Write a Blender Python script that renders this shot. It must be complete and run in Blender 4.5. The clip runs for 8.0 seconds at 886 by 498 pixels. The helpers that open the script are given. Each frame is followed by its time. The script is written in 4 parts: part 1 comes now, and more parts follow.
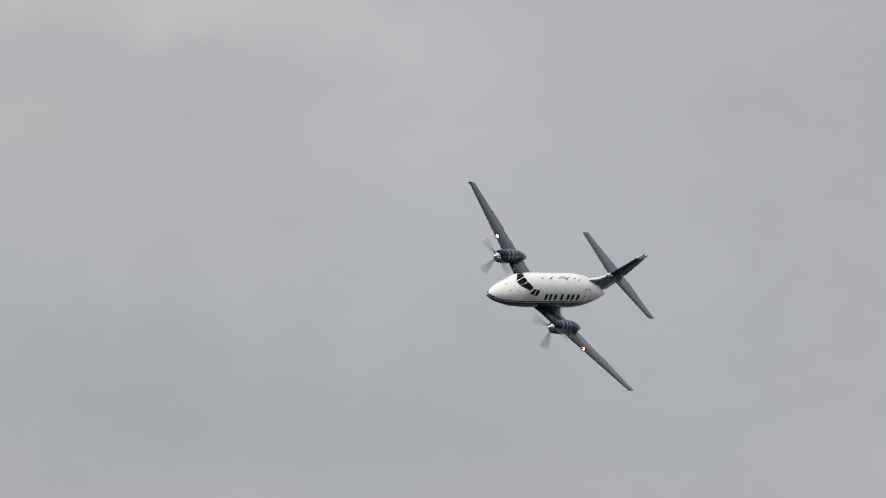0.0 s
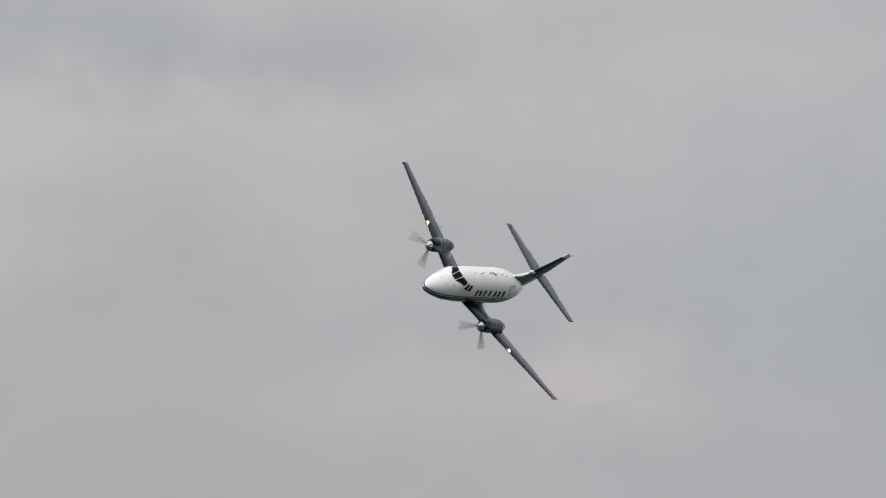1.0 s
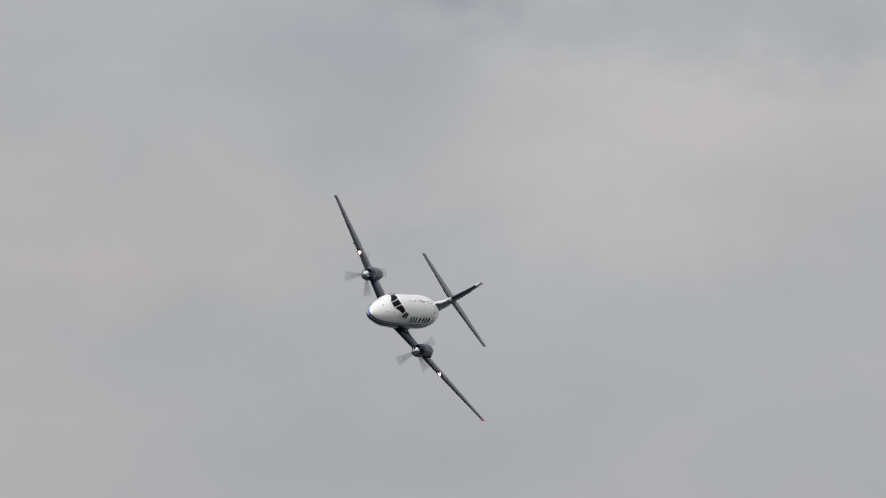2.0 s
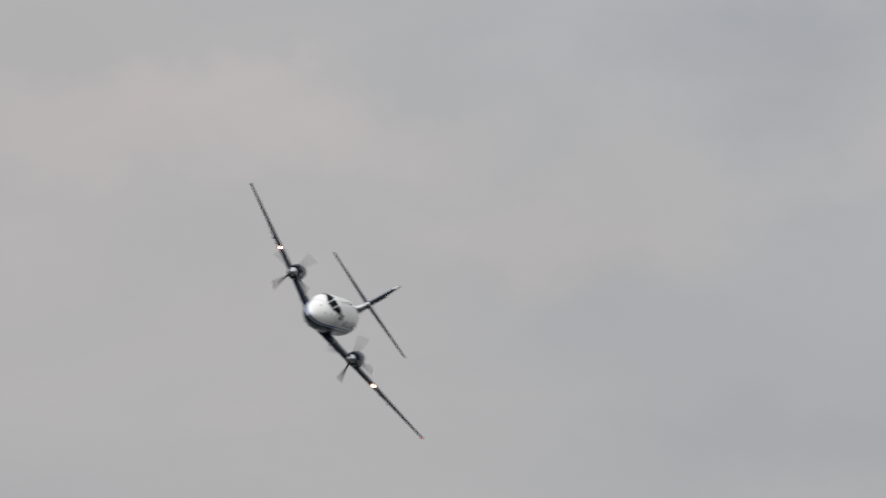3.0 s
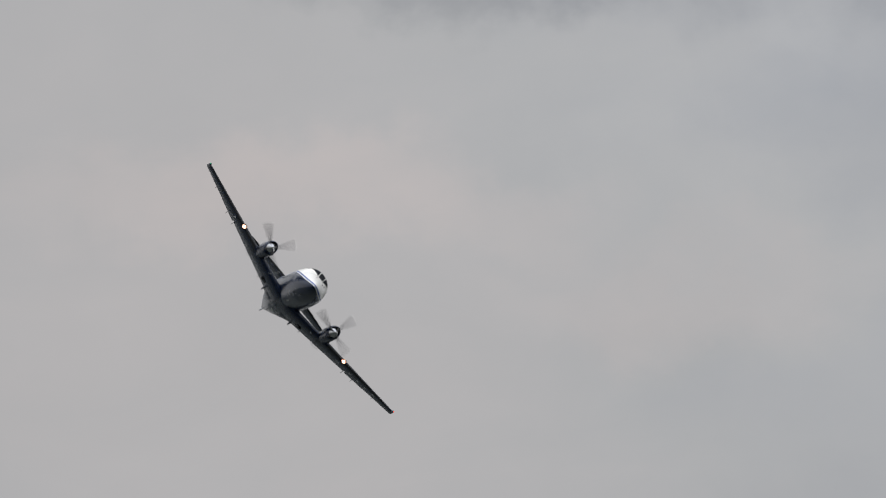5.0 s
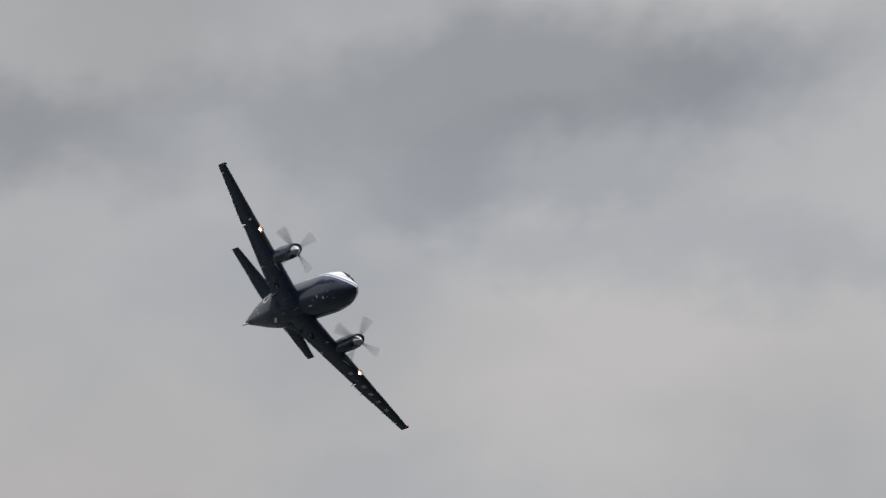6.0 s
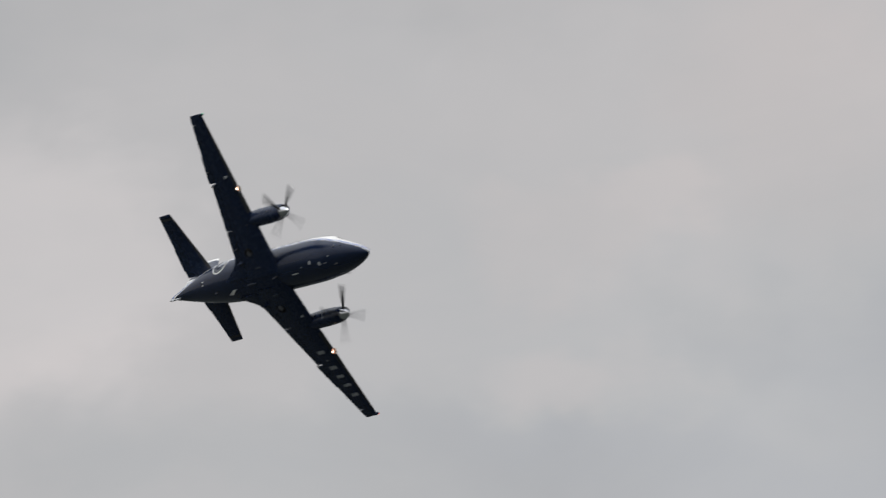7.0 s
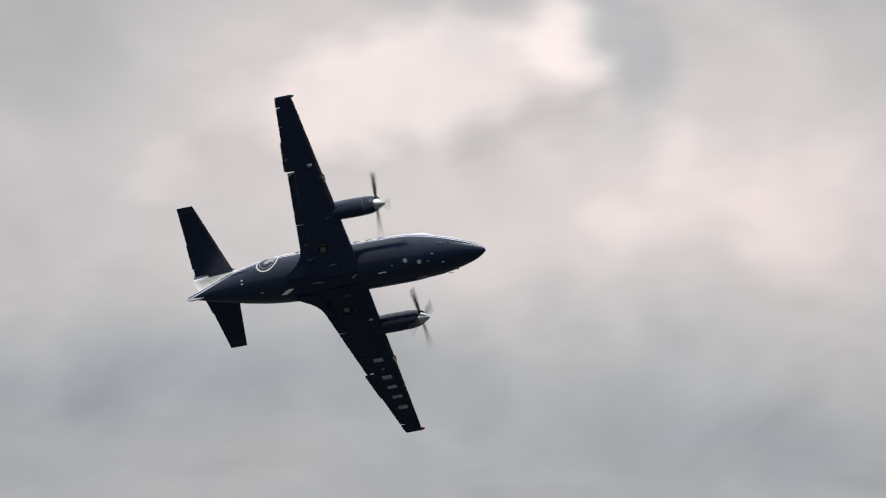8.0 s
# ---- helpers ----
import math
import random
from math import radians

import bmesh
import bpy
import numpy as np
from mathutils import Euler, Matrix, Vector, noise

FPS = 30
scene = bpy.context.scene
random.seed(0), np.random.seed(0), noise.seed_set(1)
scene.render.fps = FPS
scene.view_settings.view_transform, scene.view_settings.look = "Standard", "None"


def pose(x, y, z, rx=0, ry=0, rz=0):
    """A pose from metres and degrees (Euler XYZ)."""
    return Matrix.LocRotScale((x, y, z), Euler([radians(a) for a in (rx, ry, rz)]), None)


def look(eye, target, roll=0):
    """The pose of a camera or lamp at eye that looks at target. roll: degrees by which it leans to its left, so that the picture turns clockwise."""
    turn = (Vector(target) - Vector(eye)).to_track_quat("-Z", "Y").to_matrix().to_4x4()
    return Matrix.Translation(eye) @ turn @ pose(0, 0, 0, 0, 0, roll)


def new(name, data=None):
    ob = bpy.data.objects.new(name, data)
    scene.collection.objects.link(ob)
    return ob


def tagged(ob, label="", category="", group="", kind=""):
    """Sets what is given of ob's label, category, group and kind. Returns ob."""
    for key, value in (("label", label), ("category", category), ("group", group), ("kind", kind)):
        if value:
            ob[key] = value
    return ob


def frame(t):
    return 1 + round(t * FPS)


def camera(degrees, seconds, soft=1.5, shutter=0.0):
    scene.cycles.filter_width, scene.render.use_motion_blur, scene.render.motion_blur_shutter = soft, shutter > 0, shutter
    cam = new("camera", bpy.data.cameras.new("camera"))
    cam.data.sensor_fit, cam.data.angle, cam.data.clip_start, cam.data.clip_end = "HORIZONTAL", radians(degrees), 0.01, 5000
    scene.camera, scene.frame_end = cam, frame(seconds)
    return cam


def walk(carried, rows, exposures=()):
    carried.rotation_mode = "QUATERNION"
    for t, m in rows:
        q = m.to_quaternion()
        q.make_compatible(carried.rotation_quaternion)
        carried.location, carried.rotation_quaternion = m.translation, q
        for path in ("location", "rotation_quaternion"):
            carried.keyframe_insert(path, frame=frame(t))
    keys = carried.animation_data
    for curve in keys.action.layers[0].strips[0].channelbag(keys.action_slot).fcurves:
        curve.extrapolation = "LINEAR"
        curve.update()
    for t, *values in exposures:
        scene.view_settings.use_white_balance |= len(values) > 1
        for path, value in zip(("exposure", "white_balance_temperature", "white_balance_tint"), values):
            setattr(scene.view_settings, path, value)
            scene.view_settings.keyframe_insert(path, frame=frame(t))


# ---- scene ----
# ================= camera =================
FOV = math.degrees(2 * math.atan(784 / 45000))     # long telephoto lens
cam = camera(FOV, 8.0, soft=1.15, shutter=0.30)
CAMERA_ROWS = [
    (0.00, pose(0, 0, 1.7, 98.0923, 0, -5.3246)),
    (0.10, pose(0, 0, 1.7, 98.0759, 0, -5.0784)),
    (0.20, pose(0, 0, 1.7, 98.0590, 0, -4.8135)),
    (0.30, pose(0, 0, 1.7, 98.0373, 0, -4.5653)),
    (0.40, pose(0, 0, 1.7, 98.0151, 0, -4.3213)),
    (0.50, pose(0, 0, 1.7, 97.9947, 0, -4.0985)),
    (0.60, pose(0, 0, 1.7, 97.9773, 0, -3.9376)),
    (0.70, pose(0, 0, 1.7, 97.9621, 0, -3.7831)),
    (0.80, pose(0, 0, 1.7, 97.9507, 0, -3.6636)),
    (0.90, pose(0, 0, 1.7, 97.9444, 0, -3.5097)),
    (1.00, pose(0, 0, 1.7, 97.9407, 0, -3.3561)),
    (1.10, pose(0, 0, 1.7, 97.9383, 0, -3.1754)),
    (1.20, pose(0, 0, 1.7, 97.9367, 0, -3.0007)),
    (1.30, pose(0, 0, 1.7, 97.9354, 0, -2.8231)),
    (1.40, pose(0, 0, 1.7, 97.9340, 0, -2.6479)),
    (1.50, pose(0, 0, 1.7, 97.9321, 0, -2.4791)),
    (1.60, pose(0, 0, 1.7, 97.9305, 0, -2.3388)),
    (1.70, pose(0, 0, 1.7, 97.9267, 0, -2.2063)),
    (1.80, pose(0, 0, 1.7, 97.9196, 0, -2.0598)),
    (1.90, pose(0, 0, 1.7, 97.9121, 0, -1.9161)),
    (2.00, pose(0, 0, 1.7, 97.9045, 0, -1.7763)),
    (2.10, pose(0, 0, 1.7, 97.8971, 0, -1.6413)),
    (2.20, pose(0, 0, 1.7, 97.8901, 0, -1.5122)),
    (2.30, pose(0, 0, 1.7, 97.8837, 0, -1.3897)),
    (2.40, pose(0, 0, 1.7, 97.8780, 0, -1.2745)),
    (2.50, pose(0, 0, 1.7, 97.8732, 0, -1.1671)),
    (2.60, pose(0, 0, 1.7, 97.8693, 0, -1.0681)),
    (2.70, pose(0, 0, 1.7, 97.8662, 0, -0.9778)),
    (2.80, pose(0, 0, 1.7, 97.8640, 0, -0.8963)),
    (2.90, pose(0, 0, 1.7, 97.8606, 0, -0.8309)),
    (3.00, pose(0, 0, 1.7, 97.8559, 0, -0.8087)),
    (3.10, pose(0, 0, 1.7, 97.8487, 0, -0.8173)),
    (3.20, pose(0, 0, 1.7, 97.8447, 0, -0.7977)),
    (3.30, pose(0, 0, 1.7, 97.8433, 0, -0.7420)),
    (3.40, pose(0, 0, 1.7, 97.8421, 0, -0.6699)),
    (3.50, pose(0, 0, 1.7, 97.8400, 0, -0.5893)),
    (3.60, pose(0, 0, 1.7, 97.8359, 0, -0.5291)),
    (3.70, pose(0, 0, 1.7, 97.8412, 0, -0.4745)),
    (3.80, pose(0, 0, 1.7, 97.8481, 0, -0.4353)),
    (3.90, pose(0, 0, 1.7, 97.8625, 0, -0.4065)),
    (4.00, pose(0, 0, 1.7, 97.8925, 0, -0.3875)),
    (4.10, pose(0, 0, 1.7, 97.9169, 0, -0.3694)),
    (4.20, pose(0, 0, 1.7, 97.9489, 0, -0.3434)),
    (4.30, pose(0, 0, 1.7, 97.9587, 0, -0.3349)),
    (4.40, pose(0, 0, 1.7, 97.9664, 0, -0.3369)),
    (4.50, pose(0, 0, 1.7, 97.9730, 0, -0.3499)),
    (4.60, pose(0, 0, 1.7, 97.9794, 0, -0.3738)),
    (4.70, pose(0, 0, 1.7, 97.9865, 0, -0.4089)),
    (4.80, pose(0, 0, 1.7, 97.9951, 0, -0.4550)),
    (4.90, pose(0, 0, 1.7, 98.0059, 0, -0.5120)),
    (5.00, pose(0, 0, 1.7, 98.0196, 0, -0.5796)),
    (5.10, pose(0, 0, 1.7, 98.0368, 0, -0.6575)),
    (5.20, pose(0, 0, 1.7, 98.0579, 0, -0.7453)),
    (5.30, pose(0, 0, 1.7, 98.0832, 0, -0.8423)),
    (5.40, pose(0, 0, 1.7, 98.1116, 0, -0.9335)),
    (5.50, pose(0, 0, 1.7, 98.1454, 0, -1.0266)),
    (5.60, pose(0, 0, 1.7, 98.1922, 0, -1.1319)),
    (5.70, pose(0, 0, 1.7, 98.2466, 0, -1.2616)),
    (5.80, pose(0, 0, 1.7, 98.3031, 0, -1.4417)),
    (5.90, pose(0, 0, 1.7, 98.3595, 0, -1.6500)),
    (6.00, pose(0, 0, 1.7, 98.4124, 0, -1.8729)),
    (6.10, pose(0, 0, 1.7, 98.4640, 0, -2.0640)),
    (6.20, pose(0, 0, 1.7, 98.5017, 0, -2.2348)),
    (6.30, pose(0, 0, 1.7, 98.5390, 0, -2.4119)),
    (6.40, pose(0, 0, 1.7, 98.5759, 0, -2.6116)),
    (6.50, pose(0, 0, 1.7, 98.6248, 0, -2.8590)),
    (6.60, pose(0, 0, 1.7, 98.6887, 0, -3.1983)),
    (6.70, pose(0, 0, 1.7, 98.7551, 0, -3.5471)),
    (6.80, pose(0, 0, 1.7, 98.8231, 0, -3.8972)),
    (6.90, pose(0, 0, 1.7, 98.8874, 0, -4.2131)),
    (7.00, pose(0, 0, 1.7, 98.9396, 0, -4.4960)),
    (7.10, pose(0, 0, 1.7, 98.9923, 0, -4.8074)),
    (7.20, pose(0, 0, 1.7, 99.0538, 0, -5.1544)),
    (7.30, pose(0, 0, 1.7, 99.1239, 0, -5.5543)),
    (7.40, pose(0, 0, 1.7, 99.2051, 0, -5.9791)),
    (7.50, pose(0, 0, 1.7, 99.2930, 0, -6.4036)),
    (7.60, pose(0, 0, 1.7, 99.3830, 0, -6.8226)),
    (7.70, pose(0, 0, 1.7, 99.4692, 0, -7.2374)),
    (7.80, pose(0, 0, 1.7, 99.5494, 0, -7.6649)),
    (7.90, pose(0, 0, 1.7, 99.6202, 0, -8.1416)),
    (8.00, pose(0, 0, 1.7, 99.6895, 0, -8.6503)),
]
walk(cam, CAMERA_ROWS)

# ================= sky and sun =================
SUN_ELEVATION, SUN_AZIMUTH = radians(64), radians(200)


def sky_world():
    """Overcast sky: a cloud deck of several sizes over a thin Nishita sky."""
    w = bpy.data.worlds.new("overcast_sky")
    scene.world = w
    w.use_nodes = True
    nt = w.node_tree
    nt.nodes.clear()
    N, L = nt.nodes.new, nt.links.new

    def math_(op, a, b=None, c=None, clamp=False):
        n = N("ShaderNodeMath")
        n.operation, n.use_clamp = op, clamp
        for i, v in enumerate((a, b, c)):
            if v is None:
                continue
            if isinstance(v, (int, float)):
                n.inputs[i].default_value = v
            else:
                L(v, n.inputs[i])
        return n.outputs[0]

    def noise_(vec, scale, detail, rough, dist=0.0):
        n = N("ShaderNodeTexNoise")
        n.inputs["Scale"].default_value = scale
        n.inputs["Detail"].default_value = detail
        n.inputs["Roughness"].default_value = rough
        n.inputs["Distortion"].default_value = dist
        L(vec, n.inputs["Vector"])
        return n

    tc = N("ShaderNodeTexCoord")
    sep = N("ShaderNodeSeparateXYZ")
    L(tc.outputs["Generated"], sep.inputs[0])
    X, Y, Z = sep.outputs
    a = math_("MULTIPLY", math_("DIVIDE", X, Y), 45.0)
    b = math_("MULTIPLY", math_("DIVIDE", Z, Y), 45.0)
    com = N("ShaderNodeCombineXYZ")
    L(a, com.inputs[0]), L(b, com.inputs[1])
    ab = com.outputs[0]
    # billowing edges
    warp = noise_(ab, 2.0, 9.0, 0.6)
    wsep = N("ShaderNodeSeparateColor")
    L(warp.outputs["Color"], wsep.inputs[0])
    wa = math_("MULTIPLY_ADD", math_("SUBTRACT", wsep.outputs[0], 0.5), 0.8, a)
    wb = math_("MULTIPLY_ADD", math_("SUBTRACT", wsep.outputs[1], 0.5), 0.6, b)
    # soft layers, stretched level
    stretch = N("ShaderNodeMapping")
    stretch.inputs["Scale"].default_value = (0.45, 1.0, 1.0)
    L(ab, stretch.inputs[0])
    big = noise_(stretch.outputs[0], 0.9, 4.0, 0.45, 0.3).outputs["Fac"]
    fine = noise_(stretch.outputs[0], 3.4, 8.0, 0.56, 0.5).outputs["Fac"]
    light = math_("MULTIPLY_ADD", math_("SUBTRACT", big, 0.5), 0.06, 0.430)
    light = math_("MULTIPLY_ADD", math_("SUBTRACT", fine, 0.5), 0.055, light)
    lumps = noise_(ab, 4.2, 12.0, 0.63, 0.7).outputs["Fac"]
    gain = N("ShaderNodeMapRange")
    for k, v in (("From Min", 4.2), ("From Max", 6.5), ("To Min", 0.02), ("To Max", 0.24)):
        gain.inputs[k].default_value = v
    L(a, gain.inputs["Value"])
    light = math_("MULTIPLY_ADD", math_("SUBTRACT", lumps, 0.5), gain.outputs[0], light)
    warm = math_("MULTIPLY", math_("SUBTRACT", fine, 0.45), 0.2)
    # finer billows for the cloud edges that stand out
    curl = noise_(ab, 5.5, 8.0, 0.62)
    csep = N("ShaderNodeSeparateColor")
    L(curl.outputs["Color"], csep.inputs[0])
    fa = math_("MULTIPLY_ADD", math_("SUBTRACT", csep.outputs[0], 0.5), 0.30, a)
    fb = math_("MULTIPLY_ADD", math_("SUBTRACT", csep.outputs[1], 0.5), 0.26, b)

    def cloud(ua, ub, ca, cb, ra, rb, tilt, amount, soft, tint):
        nonlocal light, warm
        da, db = math_("SUBTRACT", ua, ca), math_("SUBTRACT", ub, cb)
        c, q = math.cos(radians(tilt)), math.sin(radians(tilt))
        u = math_("MULTIPLY_ADD", da, c / ra, math_("MULTIPLY", db, q / ra))
        v = math_("MULTIPLY_ADD", db, c / rb, math_("MULTIPLY", da, -q / rb))
        dist = math_("SQRT", math_("MULTIPLY_ADD", u, u, math_("MULTIPLY", v, v)))
        m = N("ShaderNodeMapRange")
        m.interpolation_type = "SMOOTHSTEP"
        m.inputs["From Min"].default_value, m.inputs["From Max"].default_value = 1 + soft, max(0.0, 1 - soft)
        m.inputs["To Min"].default_value, m.inputs["To Max"].default_value = 0, 1
        L(dist, m.inputs["Value"])
        light = math_("MULTIPLY_ADD", m.outputs[0], amount, light)
        if tint:
            warm = math_("MULTIPLY_ADD", m.outputs[0], tint, warm)

    for ca, cb, ra, rb, amount, soft, tint in CLOUDS:
        cloud(wa, wb, ca, cb, ra, rb, 0.0, amount, soft, tint)
    for row in BILLOWS:
        cloud(fa, fb, *row)
    # an overcast sky is brighter overhead
    high = N("ShaderNodeMapRange")
    for k, v in (("From Min", 0.22), ("From Max", 0.95), ("To Min", 1.0), ("To Max", ZENITH)):
        high.inputs[k].default_value = v
    L(Z, high.inputs["Value"])
    light = math_("MULTIPLY", light, high.outputs[0])
    # warm or cool grey; cooler towards the zenith
    cool = N("ShaderNodeMapRange")
    for k, v in (("From Min", 0.25), ("From Max", 0.8), ("To Min", 0.0), ("To Max", -0.45)):
        cool.inputs[k].default_value = v
    L(Z, cool.inputs["Value"])
    warm = math_("ADD", warm, cool.outputs[0])
    wp, wn = math_("MAXIMUM", warm, 0.0), math_("MINIMUM", warm, 0.0)
    r = math_("MULTIPLY", light, math_("MULTIPLY_ADD", wn, 0.12, math_("MULTIPLY_ADD", wp, 0.26, 0.995)))
    g = light
    bl = math_("MULTIPLY", light, math_("MULTIPLY_ADD", wn, -0.22, math_("MULTIPLY_ADD", wp, -0.10, 1.02)))
    col = N("ShaderNodeCombineColor")
    L(r, col.inputs[0]), L(g, col.inputs[1]), L(bl, col.inputs[2])
    bg = N("ShaderNodeBackground")
    bg.inputs["Strength"].default_value = 1.0
    L(col.outputs[0], bg.inputs["Color"])
    sky = N("ShaderNodeTexSky")
    sky.sky_type, sky.sun_disc = "NISHITA", False
    sky.sun_elevation, sky.sun_rotation = SUN_ELEVATION, SUN_AZIMUTH
    thin = N("ShaderNodeBackground")
    thin.inputs["Strength"].default_value = 0.05
    L(sky.outputs[0], thin.inputs["Color"])
    mix = N("ShaderNodeMixShader")
    mix.inputs[0].default_value = 0.04
    L(bg.outputs[0], mix.inputs[1]), L(thin.outputs[0], mix.inputs[2])
    out = N("ShaderNodeOutputWorld")
    L(mix.outputs[0], out.inputs[0])


ZENITH = 3.0
# cloud masses: place across and up, half sizes, brightness, softness, warmth
CLOUDS = [
    # cool high layer, seen first
    (4.20, 6.40, 1.30, 0.60, 0.0, 0.9, -0.16),
    (4.22, 6.55, 0.45, 0.32, 0.050, 0.9, 0.0),
    (3.10, 6.68, 0.80, 0.22, 0.030, 0.9, 0.12),
    (3.95, 6.18, 0.75, 0.16, -0.025, 0.9, -0.1),
    # small puff low down
    (2.72, 6.02, 0.35, 0.08, 0.030, 0.8, 0.15),
    # streaks
    (1.95, 6.64, 0.50, 0.07, -0.055, 0.9, -0.15),
    (2.00, 6.44, 0.90, 0.15, 0.045, 0.9, 0.15),
    (1.30, 6.05, 0.60, 0.18, -0.020, 0.9, -0.1),
    # warm haze, straight ahead
    (0.30, 6.25, 1.10, 0.50, 0.028, 0.9, 0.12),
    (0.20, 6.42, 0.38, 0.07, 0.030, 0.9, 0.2),
    (0.90, 6.25, 0.28, 0.09, 0.022, 0.9, 0.2),
    (1.25, 6.52, 0.20, 0.14, -0.040, 0.9, -0.12),
    (1.25, 5.78, 0.30, 0.10, -0.030, 0.9, -0.1),
    # dark bank
    (1.45, 6.60, 1.00, 0.45, -0.005, 0.8, -0.15),
    (0.98, 7.10, 0.35, 0.12, -0.050, 0.8, 0.0),
    (1.65, 7.24, 0.45, 0.10, 0.060, 0.8, 0.12),
    # pale sheet
    (2.35, 6.55, 0.80, 0.20, 0.010, 0.8, 0.02),
    (3.60, 7.20, 1.10, 0.45, 0.085, 0.7, 0.09),
    (3.45, 6.72, 0.60, 0.08, -0.030, 0.9, -0.1),
    (4.75, 7.50, 0.80, 0.40, 0.070, 0.8, 0.06),
    # faint warm lumps in the sheet
    (3.88, 7.25, 0.11, 0.09, 0.020, 0.5, 0.12),
    (3.75, 7.10, 0.14, 0.10, 0.012, 0.5, 0.1),
    (4.03, 6.99, 0.10, 0.12, -0.018, 0.5, -0.04),
    (4.28, 6.98, 0.20, 0.10, -0.018, 0.8, -0.05),
    (3.80, 6.83, 0.16, 0.07, 0.024, 0.6, 0.14),
    (4.20, 7.40, 0.25, 0.20, -0.015, 0.8, 0.10),
    # grey cumulus base with a lit rim
    (5.12, 7.72, 0.28, 0.12, 0.040, 0.8, 0.12),
    (5.80, 7.60, 0.25, 0.18, 0.050, 0.8, 0.1),
    (6.05, 7.42, 0.30, 0.12, -0.040, 0.8, -0.1),
    # bright broken cloud
    (6.90, 7.85, 1.30, 0.60, 0.050, 0.6, 0.10),
    (7.00, 7.92, 1.00, 0.36, 0.135, 0.60, 0.19),
    (7.32, 7.86, 0.40, 0.10, 0.100, 0.8, 0.18),
    (6.78, 7.64, 0.35, 0.12, -0.040, 0.8, -0.05),
    (6.50, 7.55, 0.80, 0.10, -0.065, 0.8, -0.26),
    (7.30, 7.38, 0.60, 0.10, -0.060, 0.8, -0.24),
]
# clouds with a marked edge: place, half sizes, tilt, brightness, softness, warmth
BILLOWS = [
    # puff and pale patch in the first layer
    (2.92, 6.09, 0.13, 0.065, 0, 0.040, 0.6, 0.20),
    (2.89, 6.63, 0.42, 0.24, 0, 0.040, 0.8, 0.05),
    (2.48, 6.72, 0.14, 0.12, 0, -0.035, 0.8, -0.05),
    (3.18, 6.42, 0.32, 0.26, 0, 0.032, 0.9, 0.0),
    (3.86, 6.55, 0.16, 0.26, 0, -0.022, 0.9, 0.0),
    (1.86, 6.40, 0.38, 0.26, 0, 0.024, 0.9, 0.10),
    # dark bank, rising gently, with a pale notch in its lower edge
    (1.62, 6.98, 0.44, 0.12, 8, -0.105, 0.55, -0.12),
    (1.98, 6.93, 0.16, 0.10, 0, -0.045, 0.6, -0.10),
    (1.42, 6.77, 0.14, 0.09, 0, -0.050, 0.6, -0.10),
    (0.95, 6.86, 0.32, 0.10, 0, -0.055, 0.6, -0.10),
    (0.50, 6.88, 0.36, 0.11, 0, -0.090, 0.5, -0.10),
    (1.07, 6.80, 0.08, 0.07, 0, 0.035, 0.7, 0.05),
    (1.62, 6.81, 0.25, 0.10, 12, -0.050, 0.5, -0.10),
    (2.08, 6.99, 0.20, 0.09, 15, -0.035, 0.6, -0.10),
    (1.76, 6.65, 0.35, 0.08, 5, 0.030, 0.7, 0.05),
    (0.85, 6.36, 0.30, 0.18, 0, -0.025, 0.9, -0.05),
    (2.08, 6.34, 0.25, 0.16, 0, -0.042, 0.9, -0.05),
    (1.98, 7.18, 0.24, 0.10, 0, 0.050, 0.8, 0.05),
    (1.40, 6.46, 0.24, 0.16, 0, -0.022, 0.9, 0.0),
    # pale sheet with a rounded edge beside a grey lane
    (2.80, 7.07, 0.28, 0.24, 0, 0.080, 0.35, 0.10),
    (2.36, 7.17, 0.11, 0.15, 0, -0.025, 0.6, 0.0),
    (2.42, 6.80, 0.32, 0.14, 0, 0.040, 0.7, 0.06),
    (2.92, 6.52, 0.38, 0.22, 0, -0.050, 0.8, -0.10),
    (4.42, 7.10, 0.22, 0.16, 0, -0.025, 0.9, -0.05),
    # grey cumulus base with a lit rim
    (5.33, 7.13, 0.28, 0.08, -6, 0.140, 0.45, 0.26),
    (5.19, 7.27, 0.06, 0.11, 0, 0.070, 0.5, 0.18),
    (5.72, 7.34, 0.11, 0.17, -20, 0.110, 0.5, 0.20),
    (5.45, 7.39, 0.20, 0.16, 0, -0.042, 0.28, -0.08),
    (5.47, 7.22, 0.08, 0.10, 0, -0.060, 0.4, -0.12),
    # bright broken cloud: a slanting lit crest, grey gap beyond it, small lit heads
    (6.83, 8.09, 0.33, 0.095, 14, 0.175, 0.42, 0.14),
    (7.05, 8.15, 0.09, 0.08, 0, 0.140, 0.35, 0.12),
    (6.60, 8.12, 0.24, 0.12, 0, 0.060, 0.6, 0.08),
    (7.17, 8.14, 0.075, 0.15, 0, -0.120, 0.6, -0.30),
    (7.00, 8.03, 0.15, 0.06, 14, -0.050, 0.4, 0.0),
    (7.162, 7.828, 0.035, 0.05, 0, 0.070, 0.6, 0.06),
    (7.297, 7.948, 0.04, 0.05, 0, 0.080, 0.6, 0.06),
    (7.41, 7.81, 0.18, 0.08, 0, 0.055, 0.6, 0.12),
    (6.31, 7.88, 0.08, 0.06, 0, 0.065, 0.5, 0.08),
    (6.12, 8.09, 0.16, 0.12, 0, -0.045, 0.7, -0.10),
    (6.31, 7.52, 0.30, 0.08, 0, -0.045, 0.7, -0.15),
]
sky_world()

